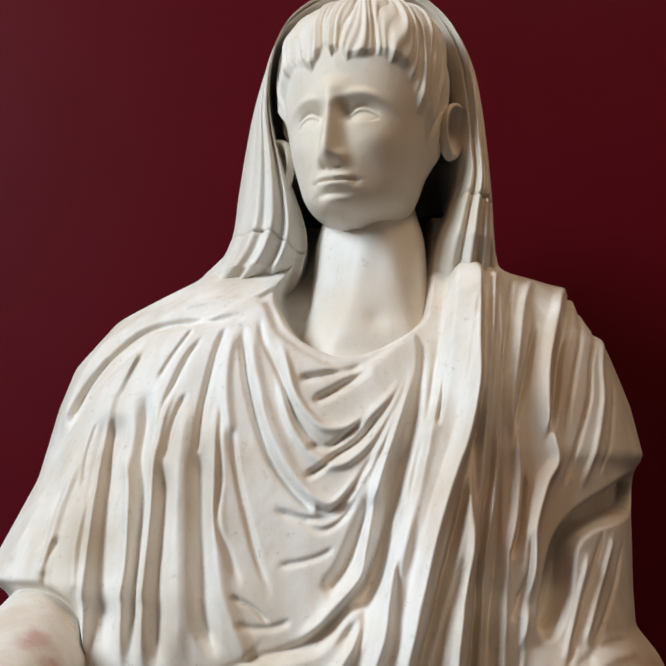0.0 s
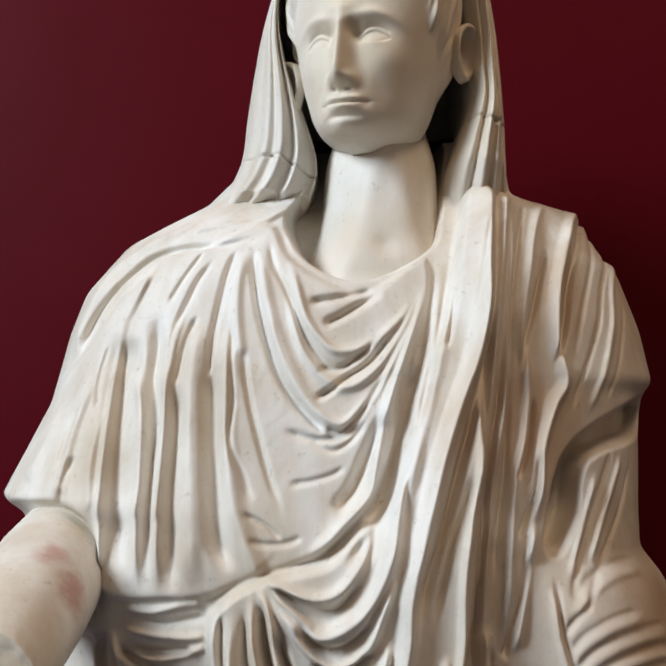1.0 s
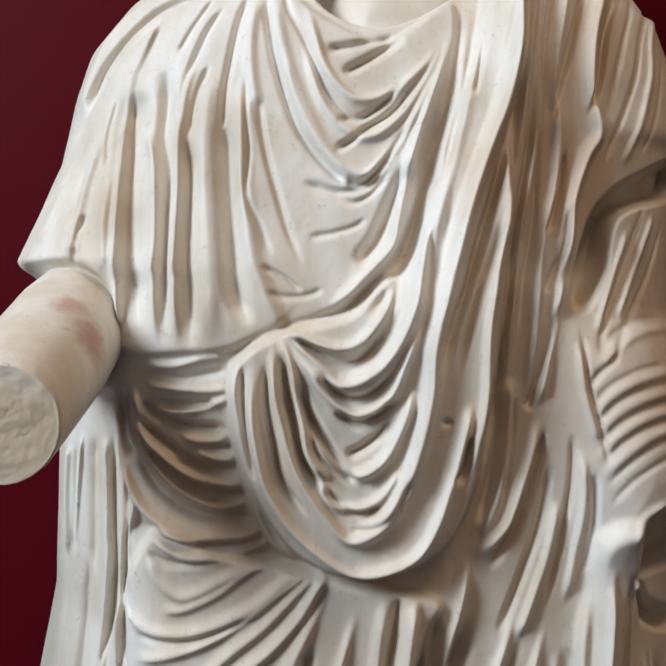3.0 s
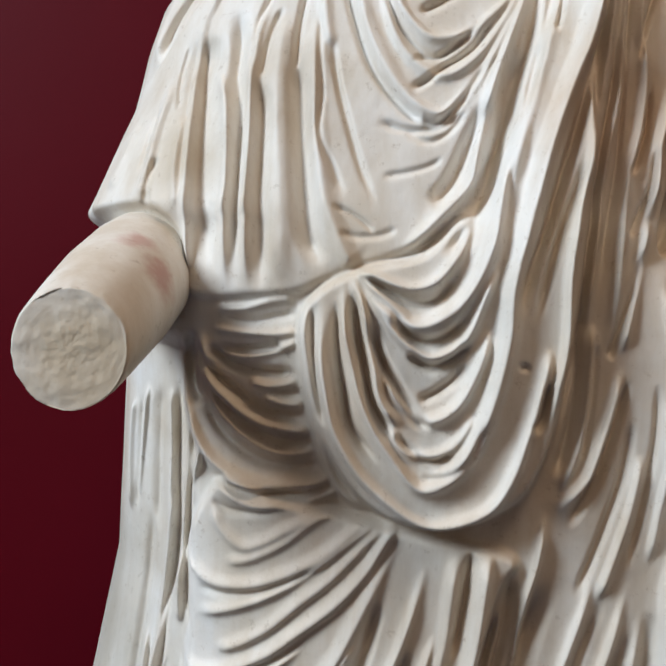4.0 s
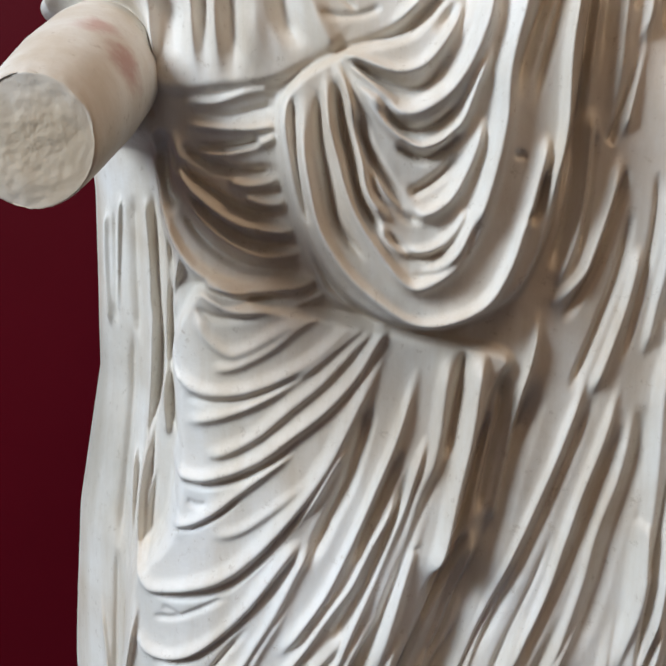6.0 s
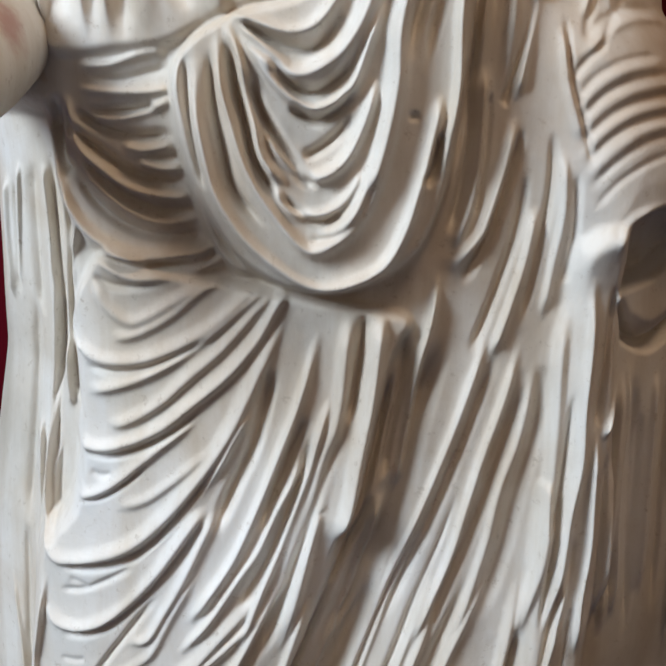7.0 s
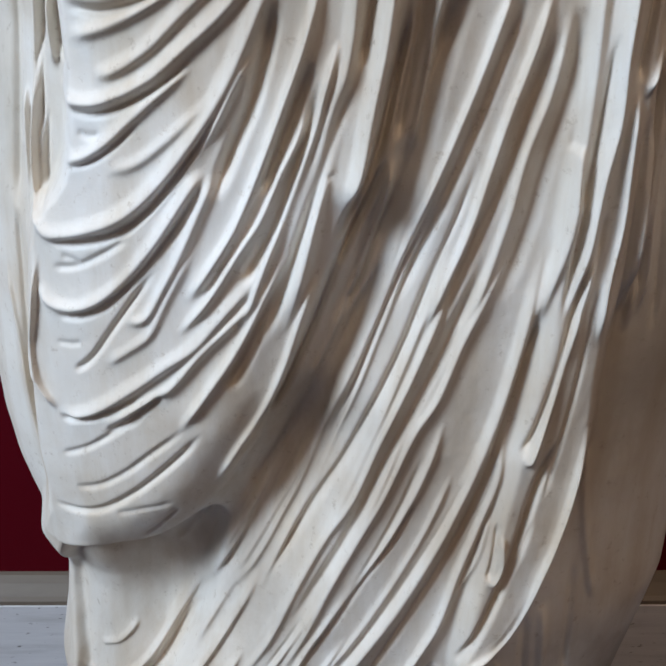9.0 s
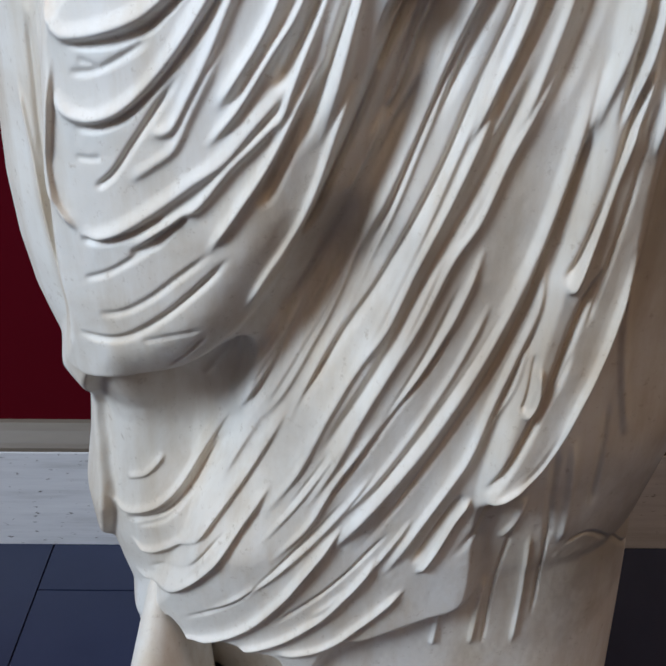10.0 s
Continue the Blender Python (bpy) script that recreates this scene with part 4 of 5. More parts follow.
ridge([(0.375, 1.512), (0.361, 1.437), (0.343, 1.381), (0.332, 1.327), (0.317, 1.272), (0.297, 1.206)], 0.004386, 0.005848, 0.00576)
crease([(0.383, 1.512), (0.378, 1.449), (0.36, 1.375), (0.346, 1.308), (0.326, 1.234)], 0.01118, 0.0072)
ridge([(0.205, 1.296), (0.18, 1.229), (0.164, 1.187), (0.144, 1.147)], 0.003289, 0.003655, 0.00864)
crease([(0.187, 1.322), (0.164, 1.257), (0.149, 1.212), (0.132, 1.174), (0.115, 1.133), (0.089, 1.096)], 0.00602, 0.0152)
crease([(0.226, 1.295), (0.195, 1.228), (0.172, 1.178), (0.148, 1.124), (0.122, 1.072), (0.095, 1.026), (0.057, 0.972)], 0.01548, 0.0176)
ridge([(0.249, 1.321), (0.225, 1.256), (0.207, 1.207), (0.188, 1.16), (0.164, 1.105), (0.138, 1.032), (0.111, 0.973), (0.077, 0.905), (0.029, 0.831)], 0.003289, 0.004386, 0.0072)
crease([(0.279, 1.31), (0.256, 1.244), (0.236, 1.186), (0.209, 1.123), (0.181, 1.057), (0.147, 0.995), (0.119, 0.94), (0.08, 0.868)], 0.00473, 0.0096)
ridge([(0.291, 1.279), (0.266, 1.211), (0.245, 1.155), (0.218, 1.09), (0.19, 1.016), (0.16, 0.963), (0.127, 0.894), (0.092, 0.813), (0.043, 0.728)], 0.003655, 0.004752, 0.00792)
ridge([(0.346, 1.312), (0.317, 1.247), (0.294, 1.193), (0.274, 1.136), (0.251, 1.095), (0.224, 1.026), (0.191, 0.957), (0.164, 0.9), (0.13, 0.821), (0.095, 0.753)], 0.00402, 0.004752, 0.00648)
crease([(0.322, 1.301), (0.295, 1.235), (0.272, 1.176), (0.246, 1.118), (0.215, 1.046), (0.182, 0.963), (0.145, 0.889), (0.111, 0.82)], 0.00688, 0.0088)
ridge([(0.283, 1.117), (0.27, 1.065), (0.247, 1.005), (0.218, 0.946), (0.182, 0.883), (0.14, 0.815), (0.104, 0.74), (0.05, 0.664)], 0.003655, 0.003655, 0.00576)
crease([(0.259, 1.025), (0.235, 0.967), (0.205, 0.918), (0.169, 0.853), (0.13, 0.782)], 0.00387, 0.0064)
ridge([(0.371, 1.307), (0.361, 1.241), (0.351, 1.182), (0.34, 1.129), (0.324, 1.073), (0.299, 1.003), (0.272, 0.939), (0.238, 0.87), (0.193, 0.796), (0.154, 0.735), (0.127, 0.691)], 0.008041, 0.006579, 0.01008)
crease([(0.377, 1.268), (0.362, 1.199), (0.348, 1.138), (0.33, 1.052), (0.309, 0.986), (0.282, 0.922), (0.248, 0.852), (0.208, 0.776), (0.164, 0.699)], 0.0043, 0.0088)
ridge([(0.343, 1.1), (0.34, 1.042), (0.323, 0.98), (0.305, 0.921), (0.286, 0.851), (0.26, 0.795), (0.224, 0.72), (0.195, 0.654)], 0.005117, 0.004386, 0.00864)
crease([(0.408, 1.297), (0.398, 1.23), (0.39, 1.171), (0.373, 1.103), (0.359, 1.07)], 0.00516, 0.0112)
ridge([(0.419, 1.304), (0.405, 1.238), (0.393, 1.179), (0.383, 1.126), (0.372, 1.074), (0.362, 1.066)], 0.004386, 0.003655, 0.01008)
crease([(0.344, 0.995), (0.34, 0.946), (0.335, 0.918)], 0.00301, 0.0096)
ridge([(0.348, 0.978), (0.35, 0.934), (0.338, 0.91)], 0.002924, 0.002924, 0.0072)
crease([(0.4, 1.095), (0.38, 1.038), (0.365, 0.966), (0.348, 0.9), (0.325, 0.837), (0.304, 0.794)], 0.00602, 0.0136)
ridge([(0.432, 1.12), (0.423, 1.042), (0.411, 0.976), (0.394, 0.917), (0.38, 0.867), (0.359, 0.828), (0.327, 0.802), (0.304, 0.787)], 0.004386, 0.003289, 0.01152)
crease([(0.446, 1.089), (0.436, 1.014), (0.422, 0.946), (0.404, 0.893), (0.385, 0.843), (0.354, 0.806), (0.317, 0.752), (0.276, 0.682)], 0.00602, 0.0136)
ridge([(0.294, 0.788), (0.277, 0.754), (0.255, 0.698), (0.236, 0.661)], 0.00402, 0.003655, 0.00864)
crease([(0.284, 0.795), (0.258, 0.741), (0.23, 0.676)], 0.00516, 0.0112)
ridge([(0.365, 0.767), (0.354, 0.725), (0.336, 0.698)], 0.005117, 0.005117, 0.00504)
ridge([(0.411, 0.85), (0.419, 0.748), (0.419, 0.67)], 0.005848, 0.005848, 0.00576)
crease([(0.393, 0.835), (0.395, 0.754), (0.402, 0.676)], 0.00602, 0.0072)
ridge([(0.44, 1.065), (0.452, 0.956), (0.476, 0.833)], 0.006579, 0.006579, 0.00576)
crease([(0.445, 0.901), (0.447, 0.81), (0.451, 0.72)], 0.00602, 0.0064)
crease([(0.425, 0.667), (0.473, 0.662), (0.583, 0.513)], 0.00344, 0.0064)
# hanging cloth of the far side
ridge([(0.401, 1.573), (0.396, 1.511), (0.395, 1.448), (0.392, 1.382), (0.385, 1.305), (0.37, 1.245), (0.359, 1.192)], 0.006966, 0.006966, 0.0119)
crease([(0.412, 1.49), (0.407, 1.425), (0.402, 1.359), (0.395, 1.29), (0.387, 1.219)], 0.0043, 0.012)
ridge([(0.422, 1.596), (0.422, 1.531), (0.419, 1.468), (0.419, 1.411), (0.411, 1.358), (0.404, 1.289), (0.389, 1.218)], 0.004644, 0.004644, 0.0119)
crease([(0.419, 1.334), (0.414, 1.273), (0.403, 1.216)], 0.00301, 0.008)
ridge([(0.434, 1.445), (0.434, 1.378), (0.434, 1.318), (0.428, 1.262), (0.426, 1.193)], 0.00387, 0.00387, 0.0119)
crease([(0.445, 1.587), (0.442, 1.529), (0.437, 1.475), (0.434, 1.441)], 0.00387, 0.014)
ridge([(0.455, 1.57), (0.457, 1.507), (0.453, 1.461), (0.44, 1.431)], 0.003483, 0.003483, 0.0102)
crease([(0.449, 1.421), (0.448, 1.353), (0.447, 1.268), (0.445, 1.19)], 0.00516, 0.014)
ridge([(0.46, 1.407), (0.46, 1.342), (0.46, 1.281), (0.461, 1.207)], 0.003483, 0.003483, 0.00935)
crease([(0.465, 1.464), (0.467, 1.374), (0.473, 1.278), (0.474, 1.229)], 0.0043, 0.012)
ridge([(0.48, 1.505), (0.481, 1.44), (0.478, 1.386), (0.48, 1.31), (0.483, 1.251), (0.479, 1.202)], 0.00387, 0.00387, 0.0102)
crease([(0.489, 1.483), (0.492, 1.393), (0.496, 1.298), (0.503, 1.196)], 0.00602, 0.012)
# knee and shin
ridge([(-0.166, 0.69), (-0.147, 0.669), (-0.113, 0.685), (-0.062, 0.732), (-0.019, 0.795), (0.028, 0.876), (0.064, 0.933), (0.094, 0.995)], 0.003096, 0.005418, 0.00765)
ridge([(-0.141, 0.622), (-0.116, 0.613), (-0.07, 0.65), (-0.027, 0.7), (0.021, 0.772), (0.059, 0.841), (0.09, 0.905)], 0.003096, 0.005418, 0.0085)
ridge([(-0.134, 0.723), (-0.1, 0.747), (-0.074, 0.776)], 0.002322, 0.004644, 0.0051)
ridge([(-0.02, 0.884), (0.008, 0.928), (0.03, 0.965)], 0.003096, 0.00387, 0.0068)
crease([(-0.143, 0.651), (-0.108, 0.671), (-0.064, 0.708), (-0.015, 0.777), (0.031, 0.85)], 0.00516, 0.009)
ridge([(-0.15, 0.536), (-0.111, 0.562), (-0.056, 0.612), (-0.013, 0.664), (0.027, 0.729), (0.065, 0.794)], 0.003483, 0.005418, 0.0102)
ridge([(-0.102, 0.489), (-0.051, 0.497), (0.011, 0.539), (0.063, 0.6), (0.112, 0.681), (0.153, 0.753)], 0.003483, 0.005418, 0.0102)
ridge([(-0.016, 0.484), (0.055, 0.522), (0.111, 0.57), (0.159, 0.636), (0.193, 0.697)], 0.003483, 0.004644, 0.00935)
ridge([(0.054, 0.494), (0.121, 0.519), (0.175, 0.572), (0.226, 0.637)], 0.003096, 0.004644, 0.0085)
swell([(-0.1, 0.866)], 0.0598, 0.016)
# folds under the broken arm
ridge([(0.473, 1.49), (0.474, 1.401), (0.472, 1.282), (0.467, 1.183)], 0.00516, 0.00516, 0.009)
crease([(0.497, 1.452), (0.499, 1.325), (0.5, 1.174)], 0.00602, 0.01)
ridge([(0.515, 1.485), (0.514, 1.37), (0.515, 1.221)], 0.00516, 0.00516, 0.009)
crease([(0.531, 1.487), (0.533, 1.366), (0.536, 1.188)], 0.00602, 0.01)
ridge([(0.55, 1.497), (0.552, 1.41), (0.557, 1.284), (0.561, 1.131)], 0.00559, 0.00559, 0.01)
crease([(0.567, 1.485), (0.568, 1.381), (0.575, 1.25)], 0.0043, 0.008)
# fine slanting folds of the lower skirt
crease([(0.277, 1.384), (0.253, 1.317), (0.222, 1.236), (0.189, 1.142), (0.156, 1.046), (0.11, 0.934)], 0.0023, 0.007)
ridge([(0.259, 1.328), (0.23, 1.248), (0.197, 1.155), (0.164, 1.066), (0.12, 0.957), (0.069, 0.842)], 0.00308, 0.00352, 0.00525)
crease([(0.302, 1.377), (0.276, 1.302), (0.243, 1.211), (0.206, 1.109), (0.164, 1.005)], 0.0023, 0.007)
ridge([(0.286, 1.305), (0.257, 1.223), (0.222, 1.123), (0.182, 1.016), (0.132, 0.906), (0.066, 0.778)], 0.00308, 0.00352, 0.0045)
crease([(0.268, 1.176), (0.232, 1.075), (0.186, 0.962), (0.131, 0.846), (0.064, 0.73)], 0.0023, 0.006)
ridge([(0.25, 1.123), (0.212, 1.015), (0.164, 0.906), (0.106, 0.794), (0.041, 0.692)], 0.00308, 0.00352, 0.0045)
crease([(0.265, 1.075), (0.226, 0.973), (0.173, 0.865), (0.115, 0.754)], 0.0023, 0.006)
ridge([(0.296, 1.054), (0.258, 0.956), (0.202, 0.846), (0.134, 0.741)], 0.00308, 0.00352, 0.0045)
crease([(0.317, 1.063), (0.279, 0.971), (0.229, 0.876), (0.164, 0.769)], 0.0023, 0.006)
ridge([(0.341, 1.165), (0.327, 1.092), (0.299, 1.013)], 0.00308, 0.00352, 0.0045)
crease([(0.361, 1.207), (0.348, 1.137), (0.329, 1.072)], 0.0023, 0.006)
crease([(0.379, 1.31), (0.369, 1.24), (0.353, 1.164)], 0.0023, 0.006)
crease([(0.418, 1.261), (0.413, 1.186), (0.403, 1.105), (0.387, 1.016)], 0.0023, 0.007)
ridge([(0.335, 1), (0.322, 0.936), (0.294, 0.875)], 0.00308, 0.00308, 0.00525)
crease([(0.38, 0.996), (0.36, 0.927), (0.328, 0.861)], 0.0023, 0.007)
ridge([(0.002, 0.852), (0.046, 0.937), (0.086, 1.015), (0.123, 1.095)], 0.00308, 0.00308, 0.0045)
ridge([(0.029, 0.824), (0.073, 0.916), (0.112, 1), (0.143, 1.076)], 0.00308, 0.00308, 0.0045)
crease([(0.009, 0.82), (0.059, 0.921), (0.099, 1.005), (0.135, 1.086)], 0.0023, 0.006)
crease([(-0.041, 0.716), (0.019, 0.816), (0.073, 0.916)], 0.0023, 0.006)
crease([(-0.13, 0.646), (-0.071, 0.692), (-0.015, 0.77)], 0.0023, 0.006)
crease([(-0.122, 0.571), (-0.061, 0.626), (0.006, 0.711)], 0.0023, 0.006)
crease([(-0.071, 0.533), (0.015, 0.601), (0.087, 0.694), (0.152, 0.787)], 0.0023, 0.006)
ridge([(-0.033, 0.561), (0.049, 0.638), (0.123, 0.731), (0.189, 0.838)], 0.00308, 0.00352, 0.0045)
crease([(0.056, 0.557), (0.132, 0.636), (0.202, 0.733)], 0.0023, 0.006)
ridge([(0.1, 0.57), (0.174, 0.659), (0.231, 0.761)], 0.00308, 0.00352, 0.0045)
ridge([(0.272, 0.571), (0.266, 0.496)], 0.00407, 0.00407, 0.00525)
ridge([(0.327, 0.63), (0.317, 0.492)], 0.00407, 0.00407, 0.00525)
ridge([(0.377, 0.7), (0.379, 0.595), (0.375, 0.481)], 0.00407, 0.00407, 0.00525)
crease([(0.354, 0.719), (0.339, 0.612), (0.334, 0.49)], 0.0028, 0.008)
crease([(0.398, 0.769), (0.399, 0.655), (0.398, 0.533)], 0.0028, 0.008)
ridge([(0.226, 1.35), (0.206, 1.276), (0.184, 1.212), (0.156, 1.142), (0.122, 1.066), (0.085, 0.994), (0.04, 0.908), (-0.011, 0.816), (-0.061, 0.736)], 0.00605, 0.00704, 0.0075)
ridge([(0.244, 1.343), (0.223, 1.268), (0.2, 1.199), (0.173, 1.128), (0.139, 1.046), (0.102, 0.973), (0.063, 0.898), (0.013, 0.802), (-0.035, 0.725)], 0.00605, 0.00605, 0.00675)
crease([(0.215, 1.276), (0.192, 1.205), (0.165, 1.135), (0.13, 1.056), (0.094, 0.984), (0.051, 0.903), (0.001, 0.809)], 0.0037, 0.006)

statue = Shells()


def softened(a, times=1):
    for _ in range(times):
        p = np.pad(a, 1, mode="edge")
        a = (4 * a + 2 * (p[:-2, 1:-1] + p[2:, 1:-1] + p[1:-1, :-2] + p[1:-1, 2:]) + p[:-2, :-2] + p[:-2, 2:] + p[2:, :-2] + p[2:, 2:]) / 16
    return a


def drapery():
    """The draped body, its folds pressed out of the bare form, closed behind by plain upright folds."""
    relief = PROUD + FOLD + CUT
    relief = 0.92 * softened(relief, 3) + 0.0005 * rough_field(GX.shape, 30, 3) + 0.00012 * rough_field(GX.shape, 7, 4)
    hold = np.clip(np.cos(ANGLE) / 0.20, 0, 1)[None] ** 0.7
    y = GY - relief * hold
    sway = np.sign(ANGLE)[None] * np.clip((np.abs(np.sin(ANGLE)) - 0.86) / 0.14, 0, 1)[None] * 0.7
    x = GX + sway * softened(FOLD + CUT, 2)
    back = np.linspace(math.pi / 2, 3 * math.pi / 2, BACK + 2)[1:-1]
    bx = MIDDLE[:, None] + HALF[:, None] * (np.sign(np.sin(back)) * np.abs(np.sin(back)) ** E)[None]
    by = MID_Y + (0.20 + 0.008 * np.sin(14 * back))[None] * (np.abs(np.cos(back)) ** E)[None] * np.ones((ROWS, 1))
    p = np.stack([np.concatenate([x, bx], 1), np.concatenate([y, by], 1), np.repeat(HEIGHTS[:, None], COLS + BACK, 1)], -1)
    cap0, cap1 = p[:1].copy(), p[-1:].copy()
    cap0[..., :2] = p[0, :, :2].mean(0)
    cap1[..., :2] = p[-1, :, :2].mean(0)
    statue.grid(np.concatenate([cap0, p, cap1]), True)


drapery()


def bell(v, centre, width):
    return np.exp(-(((v - centre) / width) ** 2))


def head():
    """A plain carved head, turned a little aside, with a fringe of cut locks."""
    z = np.linspace(2.2950, 2.618, 330)
    a = np.linspace(-math.pi, math.pi, 500, endpoint=False)
    wide = np.interp(z, (2.2950, 2.301, 2.309, 2.320, 2.345, 2.40, 2.45, 2.50, 2.55, 2.585, 2.608, 2.618), (0.010, 0.026, 0.039, 0.052, 0.070, 0.087, 0.096, 0.102, 0.101, 0.083, 0.050, 0.0))
    face = np.interp(z, (2.2950, 2.301, 2.309, 2.320, 2.345, 2.40, 2.445, 2.50, 2.55, 2.585, 2.608, 2.618), (0.040, 0.066, 0.083, 0.093, 0.098, 0.099, 0.104, 0.104, 0.092, 0.068, 0.036, 0.0))
    rear = np.interp(z, (2.2886, 2.345, 2.40, 2.5, 2.585, 2.618), (0.05, 0.07, 0.09, 0.10, 0.06, 0.0))
    wide, face, rear = smoothed(wide, 25), smoothed(face, 25), smoothed(rear, 25)
    c, s = np.cos(a)[None], np.sin(a)[None]
    e = 2 / np.interp(z, (2.30, 2.34, 2.42, 2.5), (1.75, 1.85, 2.0, 2.1))[:, None]
    x = wide[:, None] * np.sign(s) * np.abs(s) ** e
    y = -np.where(c > 0, face[:, None], rear[:, None]) * np.sign(c) * np.abs(c) ** e
    zz = np.repeat(z[:, None], len(a), 1)
    on = np.clip(c / 0.35, 0, 1)
    ax = np.abs(x)
    out = np.zeros_like(x)
    # nose: a narrow straight bridge that widens to the wings
    nose = smoothed(np.interp(z, (2.358, 2.364, 2.371, 2.38, 2.40, 2.43, 2.452, 2.475), (0.0, 0.013, 0.0245, 0.0265, 0.022, 0.0145, 0.0085, 0.0)), 7)[:, None]
    nose_w = np.interp(z, (2.36, 2.375, 2.395, 2.43, 2.455), (0.0125, 0.0125, 0.0105, 0.0095, 0.015))[:, None]
    out += nose * np.exp(-((ax / nose_w) ** 2))
    out += 0.0062 * bell(ax, 0.0140, 0.0060) * bell(zz, 2.3705, 0.0080)
    out -= 0.004 * bell(ax, 0.008, 0.004) * bell(zz, 2.3600, 0.003)
    # sockets, eyeballs between two lids, brows
    out -= 0.0125 * bell(ax, 0.033, 0.019) * bell(zz, 2.4255, 0.0125)
    out -= 0.0050 * bell(ax, 0.017, 0.007) * bell(zz, 2.428, 0.010)
    eye = np.clip(1 - ((ax - 0.035) / 0.0165) ** 2, 0, 1)
    up, low = 2.4215 + 0.0078 * eye, 2.4195 - 0.0055 * eye
    inside = np.clip((up - zz) / 0.0022 + 0.5, 0, 1) * np.clip((zz - low) / 0.0022 + 0.5, 0, 1) * (eye > 0)
    out += 0.0085 * bell(ax, 0.035, 0.0145) * bell(zz, 2.4215, 0.0105)
    out -= 0.0012 * inside * (1 - 0.6 * bell(ax, 0.035, 0.009))
    out += 0.0016 * bell(zz, up + 0.0016, 0.0018) * np.sqrt(eye)
    out -= 0.0022 * bell(zz, up + 0.0058, 0.0022) * np.sqrt(eye)
    out += 0.0045 * bell(ax, 0.034, 0.024) * bell(zz, 2.4475 - 9.0 * (ax - 0.034) ** 2, 0.0065)
    out += 0.0020 * bell(ax, 0.0, 0.020) * bell(zz, 2.456, 0.010)
    # cheeks, mouth, chin
    out += 0.0045 * bell(ax, 0.050, 0.020) * bell(zz, 2.395, 0.018)
    out -= 0.0040 * bell(ax, 0.040, 0.013) * bell(zz, 2.352, 0.018)
    out += 0.0050 * bell(ax, 0.0, 0.028) * bell(zz, 2.346, 0.015)
    slit = 2.3440 + 3.2 * ax**2
    out += 0.0036 * bell(ax, 0.008, 0.014) * bell(zz, slit + 0.0044, 0.0034)
    out += 0.0050 * bell(ax, 0.0, 0.0145) * bell(zz, slit - 0.0056, 0.0042)
    out -= 0.0040 * bell(ax, 0.0, 0.022) * bell(zz, slit, 0.0015)
    out -= 0.0032 * bell(ax, 0.0255, 0.005) * bell(zz, 2.3455, 0.006)
    out -= 0.0020 * bell(ax, 0.0, 0.0042) * bell(zz, 2.3565, 0.005)
    out -= 0.0050 * bell(ax, 0.0, 0.018) * bell(zz, 2.3300, 0.0050)
    out += 0.0075 * bell(ax, 0.0, 0.020) * bell(zz, 2.3155, 0.010)
    out *= on
    # fringe of broad comma locks, parted over one eye
    arc = np.arctan2(x, -y)
    part = -0.10
    sweep = np.sign(arc - part) * np.minimum(1, np.abs(arc - part) * 4)
    lock = arc * 15 + 1.1 * np.sin(arc * 5) + 0.7 * np.sin(arc * 11 + 30 * (zz - 2.5)) + (2.56 - zz) * 30 * sweep
    line = 2.484 + 0.014 * bell(arc, part, 0.10) + 0.011 * np.abs(np.sin(lock / 2)) + 0.004 * np.sin(arc * 9 + 1) - 0.115 * np.clip(np.abs(arc) - 0.66, 0, 1) ** 1.15
    k = np.clip((zz - line) / (0.014 + 0.03 * np.clip(np.abs(arc) - 0.6, 0, 1)), 0, 1)
    k = k * k * (3 - 2 * k)
    hair = k * (0.0012 + 0.0062 * np.abs(np.cos(lock / 2)) ** 0.7 + 0.0014 * np.cos(lock * 2.5 + 40 * zz) + 0.0010 * np.cos(lock * 5 + 90 * (zz - 2.5)))
    r = np.hypot(x, y) + 1e-6
    x, y = x + hair * x / r, y - out + hair * y / r
    zz = np.where(zz < 2.334, 2.334 - 0.74 * (2.334 - zz), zz)
    turn = radians(-24)
    p = np.stack([0.203 + x * math.cos(turn) - y * math.sin(turn), -0.565 + x * math.sin(turn) + y * math.cos(turn), zz], -1)
    cap = p[:1].copy()
    cap[..., :2] = p[0, :, :2].mean(0)
    statue.grid(np.concatenate([cap, p]), True)


head()


def ear(cx, cy, cz, yaw, w, h):
    """A shell of an ear: a rolled rim round a hollow."""
    u, v = np.linspace(0, 1, 24), np.linspace(-math.pi, math.pi, 48, endpoint=False)
    rim = np.interp(u, (0, 0.25, 0.55, 0.75, 0.9, 1.0), (0.0, 0.25, 0.62, 0.86, 1.0, 1.02))
    lift = np.interp(u, (0, 0.25, 0.55, 0.75, 0.9, 1.0), (-0.012, -0.008, 0.003, 0.017, 0.015, -0.006))
    lx = w * rim[:, None] * np.cos(v)[None] * (1 + 0.18 * np.sin(v))[None]
    lz = h * rim[:, None] * np.sin(v)[None]
    ly = -lift[:, None] * (0.75 + 0.25 * np.sin(v - 0.6))[None]
    c, s = math.cos(radians(yaw)), math.sin(radians(yaw))
    statue.grid(np.stack([cx + lx * c - ly * s, cy + lx * s + ly * c, cz + lz], -1), True)


ear(0.314, -0.575, 2.440, 34, 0.020, 0.036)
ear(0.104, -0.545, 2.400, -50, 0.018, 0.034)


